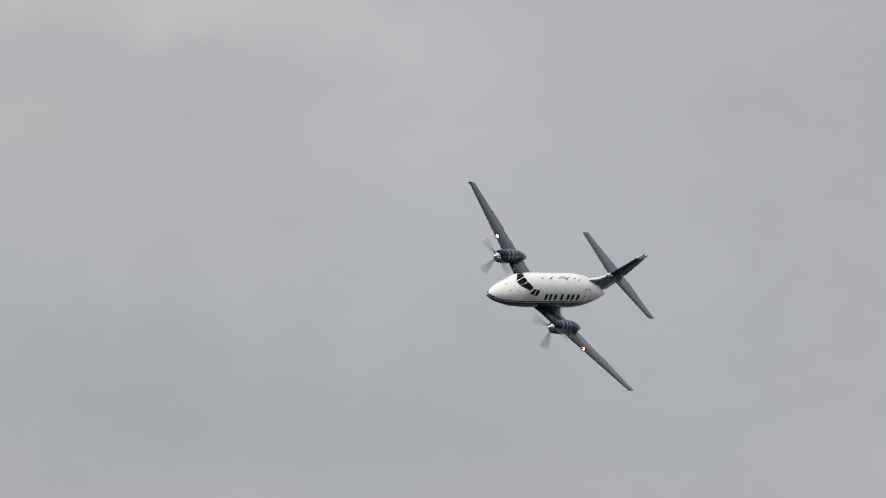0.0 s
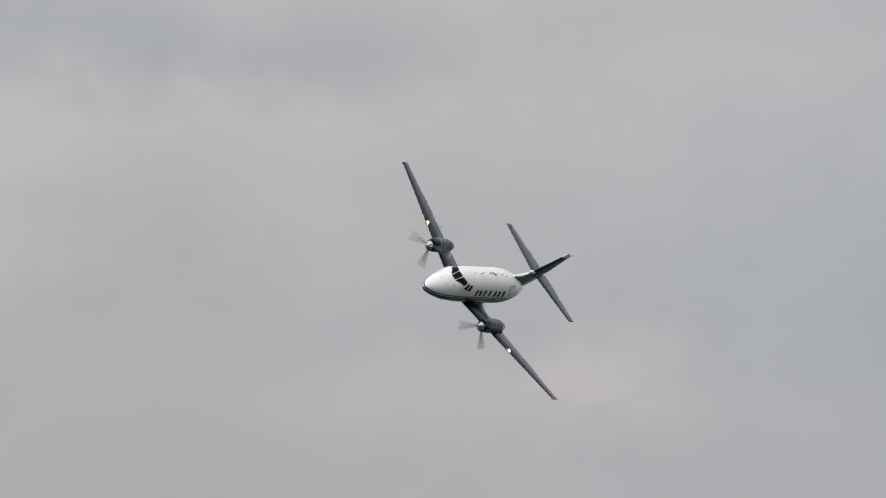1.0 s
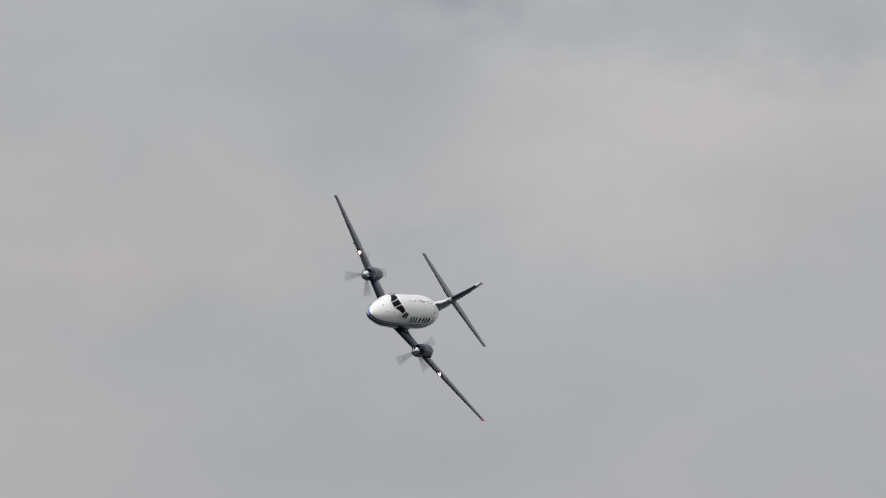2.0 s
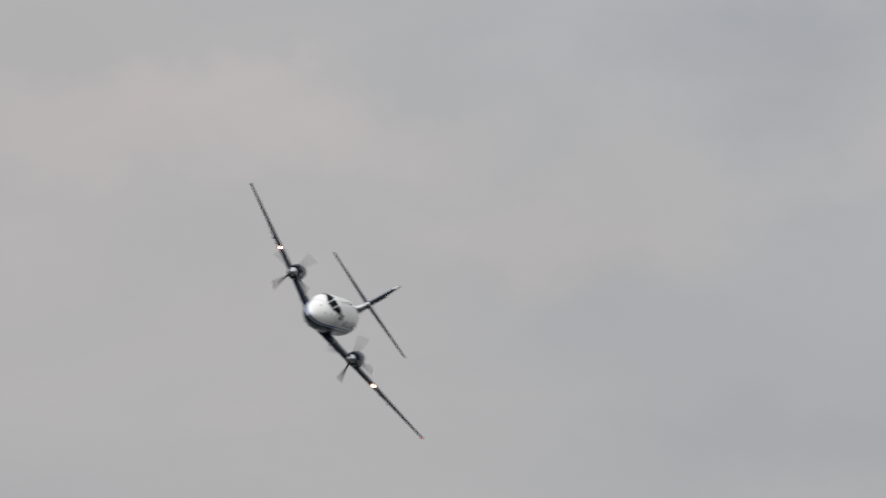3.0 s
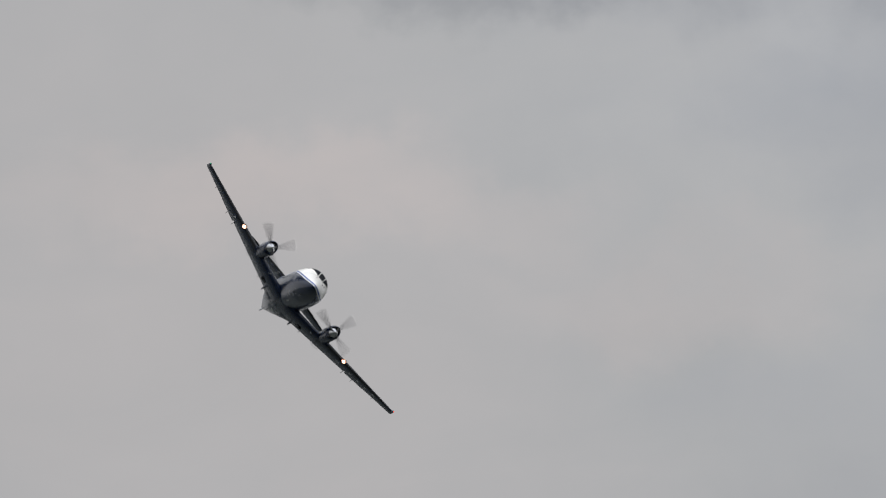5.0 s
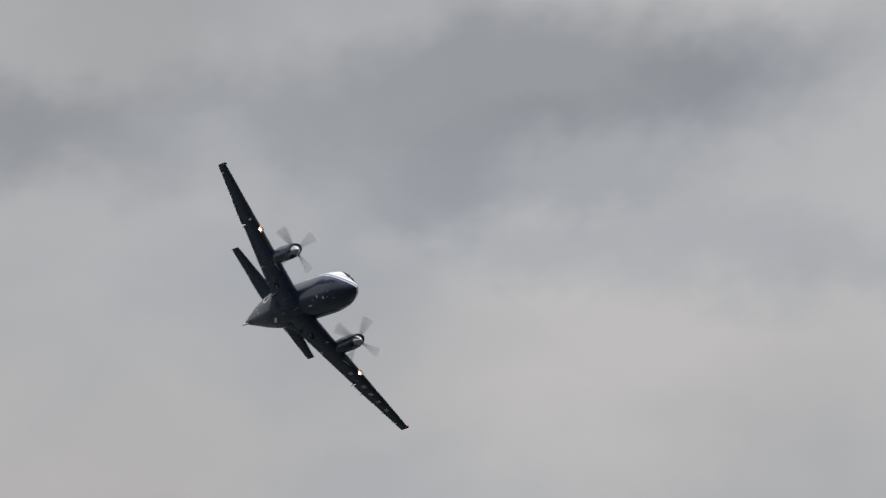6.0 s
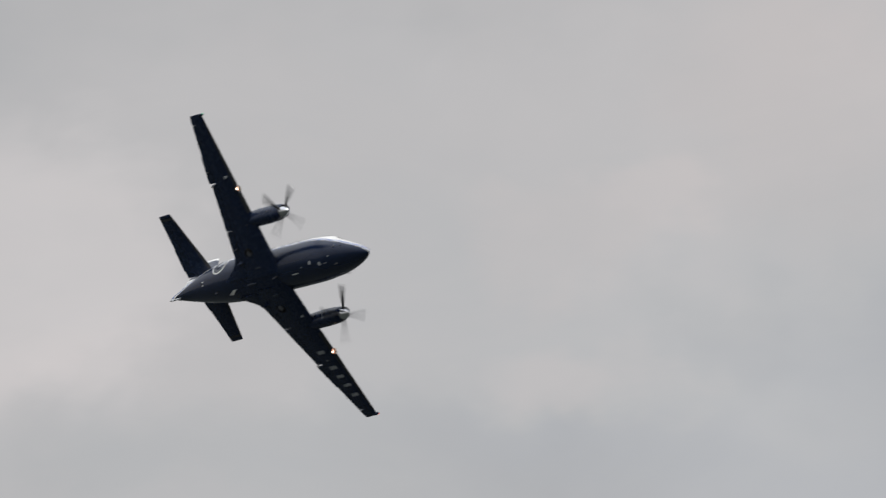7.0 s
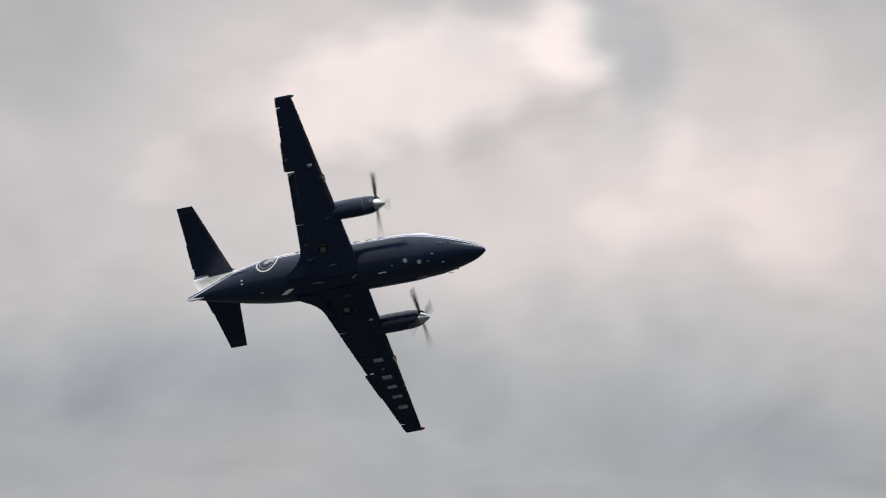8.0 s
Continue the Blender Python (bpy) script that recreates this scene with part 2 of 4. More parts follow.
sun = new("sun", bpy.data.lights.new("sun", "SUN"))
sun.data.energy, sun.data.angle, sun.data.color = 1.5, radians(25), (1.0, 0.96, 0.9)
sun.matrix_world = look((math.sin(SUN_AZIMUTH) * math.cos(SUN_ELEVATION) * 100, math.cos(SUN_AZIMUTH) * math.cos(SUN_ELEVATION) * 100, math.sin(SUN_ELEVATION) * 100), (0, 0, 0))


# ================= materials =================
def material(name, color, rough=0.4, metal=0.0, coat=0.0, vary=0.06, scale=3.0, bump=0.0, spec=0.5):
    m = bpy.data.materials.new(name)
    m.use_nodes = True
    nt = m.node_tree
    p = nt.nodes["Principled BSDF"]
    p.inputs["Metallic"].default_value, p.inputs["Coat Weight"].default_value = metal, coat
    p.inputs["Coat Roughness"].default_value = 0.12
    p.inputs["Specular IOR Level"].default_value = spec
    tc = nt.nodes.new("ShaderNodeTexCoord")
    n1, n2 = nt.nodes.new("ShaderNodeTexNoise"), nt.nodes.new("ShaderNodeTexNoise")
    n1.inputs["Scale"].default_value, n1.inputs["Detail"].default_value = scale, 5
    n2.inputs["Scale"].default_value, n2.inputs["Detail"].default_value = scale * 9, 3
    for n in (n1, n2):
        nt.links.new(tc.outputs["Object"], n.inputs["Vector"])
    add = nt.nodes.new("ShaderNodeMath")
    add.operation = "ADD"
    nt.links.new(n1.outputs["Fac"], add.inputs[0]), nt.links.new(n2.outputs["Fac"], add.inputs[1])
    mr = nt.nodes.new("ShaderNodeMapRange")
    mr.inputs["From Min"].default_value, mr.inputs["From Max"].default_value = 0.6, 1.4
    mr.inputs["To Min"].default_value, mr.inputs["To Max"].default_value = 1 - vary, 1 + vary
    nt.links.new(add.outputs[0], mr.inputs["Value"])
    mul = nt.nodes.new("ShaderNodeVectorMath")
    mul.operation = "SCALE"
    mul.inputs[0].default_value = color[:3]
    nt.links.new(mr.outputs[0], mul.inputs["Scale"])
    nt.links.new(mul.outputs[0], p.inputs["Base Color"])
    rr = nt.nodes.new("ShaderNodeMapRange")
    rr.inputs["From Min"].default_value, rr.inputs["From Max"].default_value = 0.6, 1.4
    rr.inputs["To Min"].default_value, rr.inputs["To Max"].default_value = rough * 0.8, min(1, rough * 1.25)
    nt.links.new(add.outputs[0], rr.inputs["Value"])
    nt.links.new(rr.outputs[0], p.inputs["Roughness"])
    if bump:
        bp = nt.nodes.new("ShaderNodeBump")
        bp.inputs["Strength"].default_value, bp.inputs["Distance"].default_value = bump, 0.01
        nt.links.new(n2.outputs["Fac"], bp.inputs["Height"])
        nt.links.new(bp.outputs[0], p.inputs["Normal"])
    return m


def glowing(name, color, strength):
    m = bpy.data.materials.new(name)
    m.use_nodes = True
    p = m.node_tree.nodes["Principled BSDF"]
    p.inputs["Base Color"].default_value = (*color, 1)
    p.inputs["Emission Color"].default_value, p.inputs["Emission Strength"].default_value = (*color, 1), strength
    return m


WHITE, NAVY, BLUE = (0.80, 0.788, 0.74), (0.005, 0.0122, 0.035), (0.02, 0.07, 0.27)


def livery():
    """White above, navy below, with a thin blue and white cheatline between them that dips to the nose and to the tail."""
    m = material("fuselage_paint", WHITE, 0.2, coat=0.0, vary=0.05, scale=1.2, spec=0.42)
    nt = m.node_tree
    N, L = nt.nodes.new, nt.links.new
    tc = N("ShaderNodeTexCoord")
    sep = N("ShaderNodeSeparateXYZ")
    L(tc.outputs["Object"], sep.inputs[0])

    def ramp(src, lo, hi, a, b):
        n = N("ShaderNodeMapRange")
        n.interpolation_type = "SMOOTHSTEP"
        for k, v in (("From Min", lo), ("From Max", hi), ("To Min", a), ("To Max", b)):
            n.inputs[k].default_value = v
        L(src, n.inputs["Value"])
        return n.outputs[0]

    def op(kind, a, b):
        n = N("ShaderNodeMath")
        n.operation = kind
        for i, v in enumerate((a, b)):
            if isinstance(v, float):
                n.inputs[i].default_value = v
            else:
                L(v, n.inputs[i])
        return n.outputs[0]

    edge = op("ADD", ramp(sep.outputs[0], 2.4, 6.5, 0.0, -0.47), ramp(sep.outputs[0], -7.2, -3.4, -0.40, 0.0))
    d = op("SUBTRACT", sep.outputs[2], edge)
    p = nt.nodes["Principled BSDF"]
    base = p.inputs["Base Color"].links[0].from_socket
    last = base
    for lo, hi, col in ((0.06, 0.14, BLUE), (-9.0, 0.02, NAVY)):
        inside = op("MULTIPLY", op("GREATER_THAN", d, lo), op("LESS_THAN", d, hi))
        mx = N("ShaderNodeMix")
        mx.data_type = "RGBA"
        L(inside, mx.inputs["Factor"])
        L(last, mx.inputs["A"])
        mx.inputs["B"].default_value = (*col, 1)
        last = mx.outputs["Result"]
    L(last, p.inputs["Base Color"])
    return m


paint_body = livery()
paint_white = material("white_paint", WHITE, 0.3, coat=0.4, vary=0.04)
paint_navy = material("navy_paint", NAVY, 0.26, coat=0.0, vary=0.07, spec=0.34)
# shaded copy of the white paint, for the port side of the fin base
port_shade = material("steel_blue_port_shade", (0.085, 0.120, 0.175), 0.35, vary=0.1)
tyre_black = material("tyre_rubber", (0.012, 0.012, 0.013), 0.9, vary=0.2, spec=0.1)
# navy lightened to carry the highlight on the vent bulges
bulge_highlight = material("navy_bulge_highlight", (0.022, 0.030, 0.046), 0.45, vary=0.1)
hub_grey = material("dull_wheel_metal", (0.085, 0.088, 0.092), 0.6, metal=0.0, vary=0.2)
paint_band = material("pale_grey_paint", (0.17, 0.20, 0.25), 0.4)
boot = material("black_deicing_rubber", (0.012, 0.013, 0.016), 0.45, vary=0.2)
polished = material("polished_aluminium", (0.62, 0.62, 0.62), 0.16, metal=1.0, vary=0.04)
bare = material("bare_metal", (0.35, 0.35, 0.36), 0.35, metal=1.0)
blade_paint = material("black_blade_paint", (0.04, 0.04, 0.042), 0.45)
blade_tip = material("white_blade_tip", (0.6, 0.6, 0.58), 0.45)
soot = material("soot_dark_metal", (0.02, 0.02, 0.02), 0.6, metal=0.5)
glass = material("tinted_window_glass", (0.010, 0.012, 0.015), 0.14, coat=0.0, vary=0.1, spec=0.03)
letter = material("pale_letter_paint", (0.32, 0.33, 0.34), 0.5)
dim_letter = material("worn_grey_letter_paint", (0.28, 0.29, 0.30), 0.55, vary=0.15)
grass = material("mown_grass", (0.028, 0.034, 0.030), 0.9, vary=0.4, scale=0.5, bump=0.4)
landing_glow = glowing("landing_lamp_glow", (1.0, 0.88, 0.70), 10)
# orange emission that stands in for the halo of the landing lamp
halo_glow = glowing("lamp_halo_glow", (1.0, 0.48, 0.32), 1.6)
red_glow = glowing("red_navigation_glow", (1.0, 0.06, 0.03), 0.9)
green_glow = glowing("green_navigation_glow", (0.05, 0.5, 0.25), 0.15)


# ================= building helpers =================
def finish(name, bm, mat, smooth=True):
    bmesh.ops.recalc_face_normals(bm, faces=bm.faces)
    me = bpy.data.meshes.new(name)
    bm.to_mesh(me)
    bm.free()
    for m in (mat if isinstance(mat, (list, tuple)) else (mat,)):
        me.materials.append(m)
    if smooth:
        for f in me.polygons:
            f.use_smooth = True
        me.set_sharp_from_angle(angle=radians(38))
    return me


def part(name, bm, mat, parent, label="", smooth=True, m=None):
    ob = new(name, finish(name, bm, mat, smooth))
    ob.parent = parent
    if m is not None:
        ob.matrix_basis = m
    return tagged(ob, label) if label else ob


def loft(bm, rings, close=True, cap=True):
    """Skin rings of points; each ring has as many points."""
    vs = [[bm.verts.new(p) for p in r] for r in rings]
    n = len(vs[0])
    for r0, r1 in zip(vs, vs[1:]):
        for i in range(n if close else n - 1):
            bm.faces.new((r0[i], r0[(i + 1) % n], r1[(i + 1) % n], r1[i]))
    if cap:
        bm.faces.new(vs[0][::-1]), bm.faces.new(vs[-1])
    return vs


def lerp(a, b, t):
    return a + (b - a) * t


def smooth_table(rows, x):
    """Smooth values from rows of (x, ...), x falling or rising."""
    rows = sorted(rows)
    xs = [r[0] for r in rows]
    k = max(0, min(len(xs) - 2, sum(1 for q in xs if q <= x) - 1))
    t = (x - xs[k]) / (xs[k + 1] - xs[k])
    res = []
    for j in range(1, len(rows[0])):
        def slope(i):
            lo, hi = max(0, i - 1), min(len(xs) - 1, i + 1)
            return (rows[hi][j] - rows[lo][j]) / (xs[hi] - xs[lo])
        h = xs[k + 1] - xs[k]
        y0, y1, m0, m1 = rows[k][j], rows[k + 1][j], slope(k) * h, slope(k + 1) * h
        res.append((1 + 2 * t) * (1 - t) ** 2 * y0 + t * (1 - t) ** 2 * m0 + t * t * (3 - 2 * t) * y1 + t * t * (t - 1) * m1)
    return res


AIRFOIL = [(0.0, 0.0), (0.012, 0.20), (0.05, 0.36), (0.12, 0.47), (0.25, 0.54), (0.40, 0.52), (0.55, 0.43), (0.70, 0.30), (0.85, 0.16), (1.0, 0.015)]


def section(le, te, y, z, thick, c0=0.0, c1=1.0, vertical=False, camber=0.12):
    """A closed wing section from chord fraction c0 to c1; le and te are x of the edges."""
    chord = le - te

    def h(c):
        for (p, q), (p2, q2) in zip(AIRFOIL, AIRFOIL[1:]):
            if c <= p2:
                return lerp(q, q2, (c - p) / (p2 - p))
        return AIRFOIL[-1][1]
    cs = sorted({c0, c1, *[p for p, _ in AIRFOIL if c0 < p < c1]})
    up = [(c, h(c) * (1 + camber)) for c in cs]
    low = [(c, -h(c) * (1 - camber)) for c in reversed(cs) if not (c == 0.0)]
    pts = []
    for c, q in up + low:
        x, d = le - c * chord, q * thick * chord
        pts.append((x, d, z) if vertical else (x, y, z + d))
    return pts


# ================= the aircraft =================
BODY = [(6.39, -0.43, 0.012, 0.012), (6.34, -0.43, 0.085, 0.085), (6.2, -0.42, 0.19, 0.165), (5.9, -0.40, 0.345, 0.285), (5.4, -0.345, 0.52, 0.435), (4.8, -0.275, 0.685, 0.595),
        (4.4, -0.215, 0.77, 0.70), (4.1, -0.1925, 0.825, 0.7425), (3.85, -0.11, 0.865, 0.85), (3.6, -0.027, 0.90, 0.953), (3.0, -0.005, 0.965, 0.988), (2.3, 0.0, 0.99, 0.99), (0.0, 0.0, 0.99, 0.99), (-2.2, 0.0, 0.99, 0.99),
        (-3.0, 0.01, 0.965, 0.96), (-3.8, 0.015, 0.885, 0.875), (-4.8, -0.01, 0.71, 0.70), (-5.7, -0.07, 0.49, 0.485), (-6.5, -0.17, 0.255, 0.27), (-7.0, -0.25, 0.10, 0.12), (-7.21, -0.285, 0.03, 0.03)]


def body_point(x, angle, lift=0.0):
    """A point on the fuselage skin; angle from port (0) over the top (90) to starboard (180), in degrees."""
    z, w, h = smooth_table(BODY, x)
    return Vector((x, (w + lift) * math.cos(radians(angle)), z + (h + lift) * math.sin(radians(angle))))


def skin_patch(x0, x1, a0, a1, lift, inset=0.02, shear=0.0, nx=4, na=5, corner=0.0):
    """A slightly raised patch that follows the fuselage, with rounded corners."""
    bm = bmesh.new()
    top, base = [], []
    for i in range(nx + 1):
        u = i / nx
        for j in range(na + 1):
            v = j / na
            pu, pv = 2 * u - 1, 2 * v - 1
            if corner:
                k = 1 - corner * 0.5 * (abs(pu) ** 3) * (abs(pv) ** 3)
                pu, pv = pu * k, pv * k
            x = lerp(x0, x1, (pu + 1) / 2) + shear * pv
            a = lerp(a0, a1, (pv + 1) / 2)
            top.append(bm.verts.new(body_point(x, a, lift)))
            base.append(bm.verts.new(body_point(x, a, -0.01)))
    n = na + 1
    for i in range(nx):
        for j in range(na):
            q = (i * n + j, i * n + j + 1, (i + 1) * n + j + 1, (i + 1) * n + j)
            bm.faces.new([top[k] for k in q])
    ring = [j for j in range(n)] + [i * n + na for i in range(1, nx + 1)] + [nx * n + j for j in range(na - 1, -1, -1)] + [i * n for i in range(nx - 1, 0, -1)]
    for p, q in zip(ring, ring[1:] + ring[:1]):
        bm.faces.new((top[p], top[q], base[q], base[p]))
    return bm


def skin_quad(quad, lift, grow=1.0, n=7):
    """A four-cornered pane that follows the fuselage; corners are (x, angle)."""
    cx, ca = sum(q[0] for q in quad) / 4, sum(q[1] for q in quad) / 4
    p = [(cx + (x - cx) * grow, ca + (a - ca) * grow) for x, a in quad]
    bm = bmesh.new()
    top, base = [], []
    for i in range(n + 1):
        for j in range(n + 1):
            u, v = i / n, j / n
            x = lerp(lerp(p[0][0], p[1][0], u), lerp(p[3][0], p[2][0], u), v)
            a = lerp(lerp(p[0][1], p[1][1], u), lerp(p[3][1], p[2][1], u), v)
            top.append(bm.verts.new(body_point(x, a, lift)))
            base.append(bm.verts.new(body_point(x, a, -0.02)))
    m = n + 1
    for i in range(n):
        for j in range(n):
            bm.faces.new([top[k] for k in (i * m + j, i * m + j + 1, (i + 1) * m + j + 1, (i + 1) * m + j)])
    ring = [j for j in range(m)] + [i * m + n for i in range(1, m)] + [n * m + j for j in range(n - 1, -1, -1)] + [i * m for i in range(n - 1, 0, -1)]
    for a, b in zip(ring, ring[1:] + ring[:1]):
        bm.faces.new((top[a], top[b], base[b], base[a]))
    return bm


def fuselage(root):
    bm = bmesh.new()
    xs = [6.39, 6.37, 6.34, 6.28, 6.2, 6.05] + [lerp(5.9, 4.3, i / 8) for i in range(8)] + [lerp(4.3, 3.1, i / 24) for i in range(24)] + [lerp(3.1, -6.9, i / 40) for i in range(41)] + [-7.05, -7.15, -7.21]
    loft(bm, [[body_point(x, 360 * i / 72) for i in range(72)] for x in xs])
    return part("fuselage", bm, paint_body, root, "white fuselage with a navy belly and thin blue cheatline")


def wing_z(y):
    return -0.215 + 0.156 * (y - 4.27)


def wing_le(y):
    return 0.985 - 0.0945 * y


def wing_te(y):
    return -1.72 + 0.156 * y


def thick(y):
    return lerp(0.165, 0.12, y / 7.9)


def wing_section(y, s, c0, c1, grow=1.0, dx=0.0, dz=0.0, f=1.0):
    """A section of the wing, set nose-up by its rigging angle."""
    le, te = wing_le(y) + dx - (1 - f) * 0.12, wing_te(y) + dx + (1 - f) * 0.05
    pts = section(le, te, y, wing_z(y) + dz, thick(y) * f * grow, c0, c1)
    return [(x, s * yy, z - (le - x) * RIGGING) for x, yy, z in pts]


RIGGING = 0.055


def stretch(s, y0, y1, c0, c1, n=8, **kw):
    bm = bmesh.new()
    loft(bm, [wing_section(lerp(y0, y1, i / n), s, c0, c1, **kw) for i in range(n + 1)])
    return bm


def mast(bm, top, length, chord, width=0.03, rake=0.3):
    """A small raked blade that hangs below (length > 0) or stands up (length < 0)."""
    x, y, z = top
    loft(bm, [[(x - rake * abs(length) * k + c * chord * (1 - 0.45 * k), y + w * width * (1 - 0.5 * k), z - length * k) for c, w in ((0.5, 0), (0.2, 0.5), (-0.2, 0.5), (-0.5, 0), (-0.2, -0.5), (0.2, -0.5))] for k in (0, 0.5, 1)])


def ring_tube(x, yc, zc, w, h, r, n=32, k=8):
    bm = bmesh.new()
    vs = []
    for i in range(n):
        a = 2 * math.pi * i / n
        vs.append([bm.verts.new((x + r * math.cos(2 * math.pi * j / k), yc + (w + r * math.sin(2 * math.pi * j / k)) * math.cos(a), zc + (h + r * math.sin(2 * math.pi * j / k)) * math.sin(a))) for j in range(k)])
    for i in range(n):
        p, q = vs[i], vs[(i + 1) % n]
        for j in range(k):
            bm.faces.new((p[j], p[(j + 1) % k], q[(j + 1) % k], q[j]))
    return bm


def ball(center, radii, u=14, v=10):
    bm = bmesh.new()
    bmesh.ops.create_uvsphere(bm, u_segments=u, v_segments=v, radius=1, matrix=Matrix.Translation(center) @ Matrix.Diagonal((*radii, 1)))
    return bm


def wing(root, s):
    """One wing with its flap, aileron, boot, lamps and stubs; s is 1 to port, -1 to starboard."""
    bm = stretch(s, 0.3, 4.11, 0.0, 0.74, 10)
    loft(bm, [wing_section(y, s, 0.74, 0.95) for y in (0.3, 0.6, 0.93)])
    loft(bm, [wing_section(y, s, 0.10, 0.74) for y in (4.11, 4.28, 4.45)])
    loft(bm, [wing_section(lerp(4.45, 7.5, i / 9), s, 0.0, 0.74) for i in range(10)])
    tips = []
    for y in (7.5, 7.62, 7.72, 7.8, 7.86, 7.90, 7.925):
        f = 1.0 if y < 7.72 else math.sqrt(max(0.03, 1 - ((y - 7.72) / 0.21) ** 2))
        tips.append(wing_section(y, s, 0.0, 1.0, f=f))
    loft(bm, tips)
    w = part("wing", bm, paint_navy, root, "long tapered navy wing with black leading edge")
    bm = bmesh.new()
    rings = []
    for y, ext in ((0.45, 0.95), (0.7, 0.58), (0.9, 0.30), (1.1, 0.12), (1.3, 0.03), (1.5, 0.0)):
        te = wing_te(y) + 0.12 - ext
        rings.append([(x, s * yy, z - (wing_le(y) - x) * RIGGING) for x, yy, z in section(-0.8, te, y, wing_z(y) + 0.01, 0.16, 0.0, 1.0)])
    loft(bm, rings)
    part("root_fillet", bm, paint_navy, w)
    part("inboard_flap", stretch(s, 0.95, 2.55, 0.755, 0.94, 5), paint_navy, w)
    part("outboard_flap", stretch(s, 2.58, 4.74, 0.755, 0.945, 6), paint_navy, w)
    part("aileron", stretch(s, 4.80, 7.47, 0.75, 0.995, 8), paint_navy, w)
    part("trim_tab", stretch(s, 4.84, 6.05, 0.985, 1.035, 3, grow=1.1), paint_navy, w)
    for y0, y1 in ((3.15, 4.10), (4.46, 7.6)):
        part("deicing_boot", stretch(s, y0, y1, 0.0, 0.07, 8, grow=1.05, dx=0.006), boot, w, "black rubber de-icing boot")
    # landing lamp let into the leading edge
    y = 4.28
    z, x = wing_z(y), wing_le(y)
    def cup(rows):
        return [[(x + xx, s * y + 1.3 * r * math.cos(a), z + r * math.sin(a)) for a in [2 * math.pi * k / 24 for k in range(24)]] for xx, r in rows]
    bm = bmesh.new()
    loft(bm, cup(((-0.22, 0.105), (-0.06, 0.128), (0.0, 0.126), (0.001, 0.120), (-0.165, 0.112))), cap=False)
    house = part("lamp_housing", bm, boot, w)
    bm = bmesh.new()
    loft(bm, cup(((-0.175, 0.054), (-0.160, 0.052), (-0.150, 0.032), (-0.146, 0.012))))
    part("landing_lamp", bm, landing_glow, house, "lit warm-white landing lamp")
    # added glowing ring behind the lens, the lamp's halo built as a shape
    bm = bmesh.new()
    loft(bm, cup(((-0.164, 0.053), (-0.158, 0.080), (-0.145, 0.098))), cap=False)
    part("lamp_halo", bm, halo_glow, house)
    # navigation lamp on a small tip pod
    y = 7.86
    pod = part("tip_pod", ball((wing_le(y) - 0.06, s * y, wing_z(y) + 0.01), (0.20, 0.07, 0.07)), paint_navy, w)
    part("navigation_lamp", ball((wing_le(y) + 0.09, s * (y + 0.02), wing_z(y) + 0.015), (0.05, 0.035, 0.035), 10, 8), red_glow if s > 0 else green_glow, pod, "red wingtip lamp" if s > 0 else "green wingtip lamp")
    # hinge stubs below the trailing edge
    for y, c in ((1.75, 0.80), (4.72, 0.86), (5.35, 0.90), (6.7, 0.9)):
        bm = bmesh.new()
        x = lerp(wing_le(y), wing_te(y), c)
        mast(bm, (x, s * y, wing_z(y) - (wing_le(y) - x) * RIGGING - 0.02), 0.20 if y < 6 else 0.1, 0.2, 0.035, -0.2)
        part("hinge_stub", bm, boot, w)
    # stout flap track fairing near the root
    bm = bmesh.new()
    x = lerp(wing_le(1.12), wing_te(1.12), 0.78)
    mast(bm, (x, s * 1.12, wing_z(1.12) - (wing_le(1.12) - x) * RIGGING - 0.02), 0.26, 0.42, 0.13, 0.1)
    part("flap_track_fairing", bm, paint_navy, w)
    # small pale inspection patch near the lamp
    y = 4.95 if s < 0 else 2.1
    bm = bmesh.new()
    loft(bm, [[(wing_le(y) - 0.32 + dx, s * (y + dy), wing_z(y) - 0.17 + dz) for dx, dy in ((-0.09, -0.05), (0.09, -0.05), (0.09, 0.05), (-0.09, 0.05))] for dz in (0.0, 0.1)])
    part("inspection_patch", bm, letter, w, smooth=False)
    # wheel in its open well
    hub = part("main_wheel", ring_tube(0, 0, 0, 0.20, 0.20, 0.06, 28, 8), tyre_black, w, "retracted main wheel showing in its well", m=pose(-0.30, s * 1.42, -0.845, 0, 90, 0))
    bm = bmesh.new()
    bmesh.ops.create_cone(bm, cap_ends=True, segments=20, radius1=0.15, radius2=0.12, depth=0.07, matrix=pose(0.02, 0, 0, 0, 90, 0))
    part("wheel_hub", bm, hub_grey, hub)
    return w


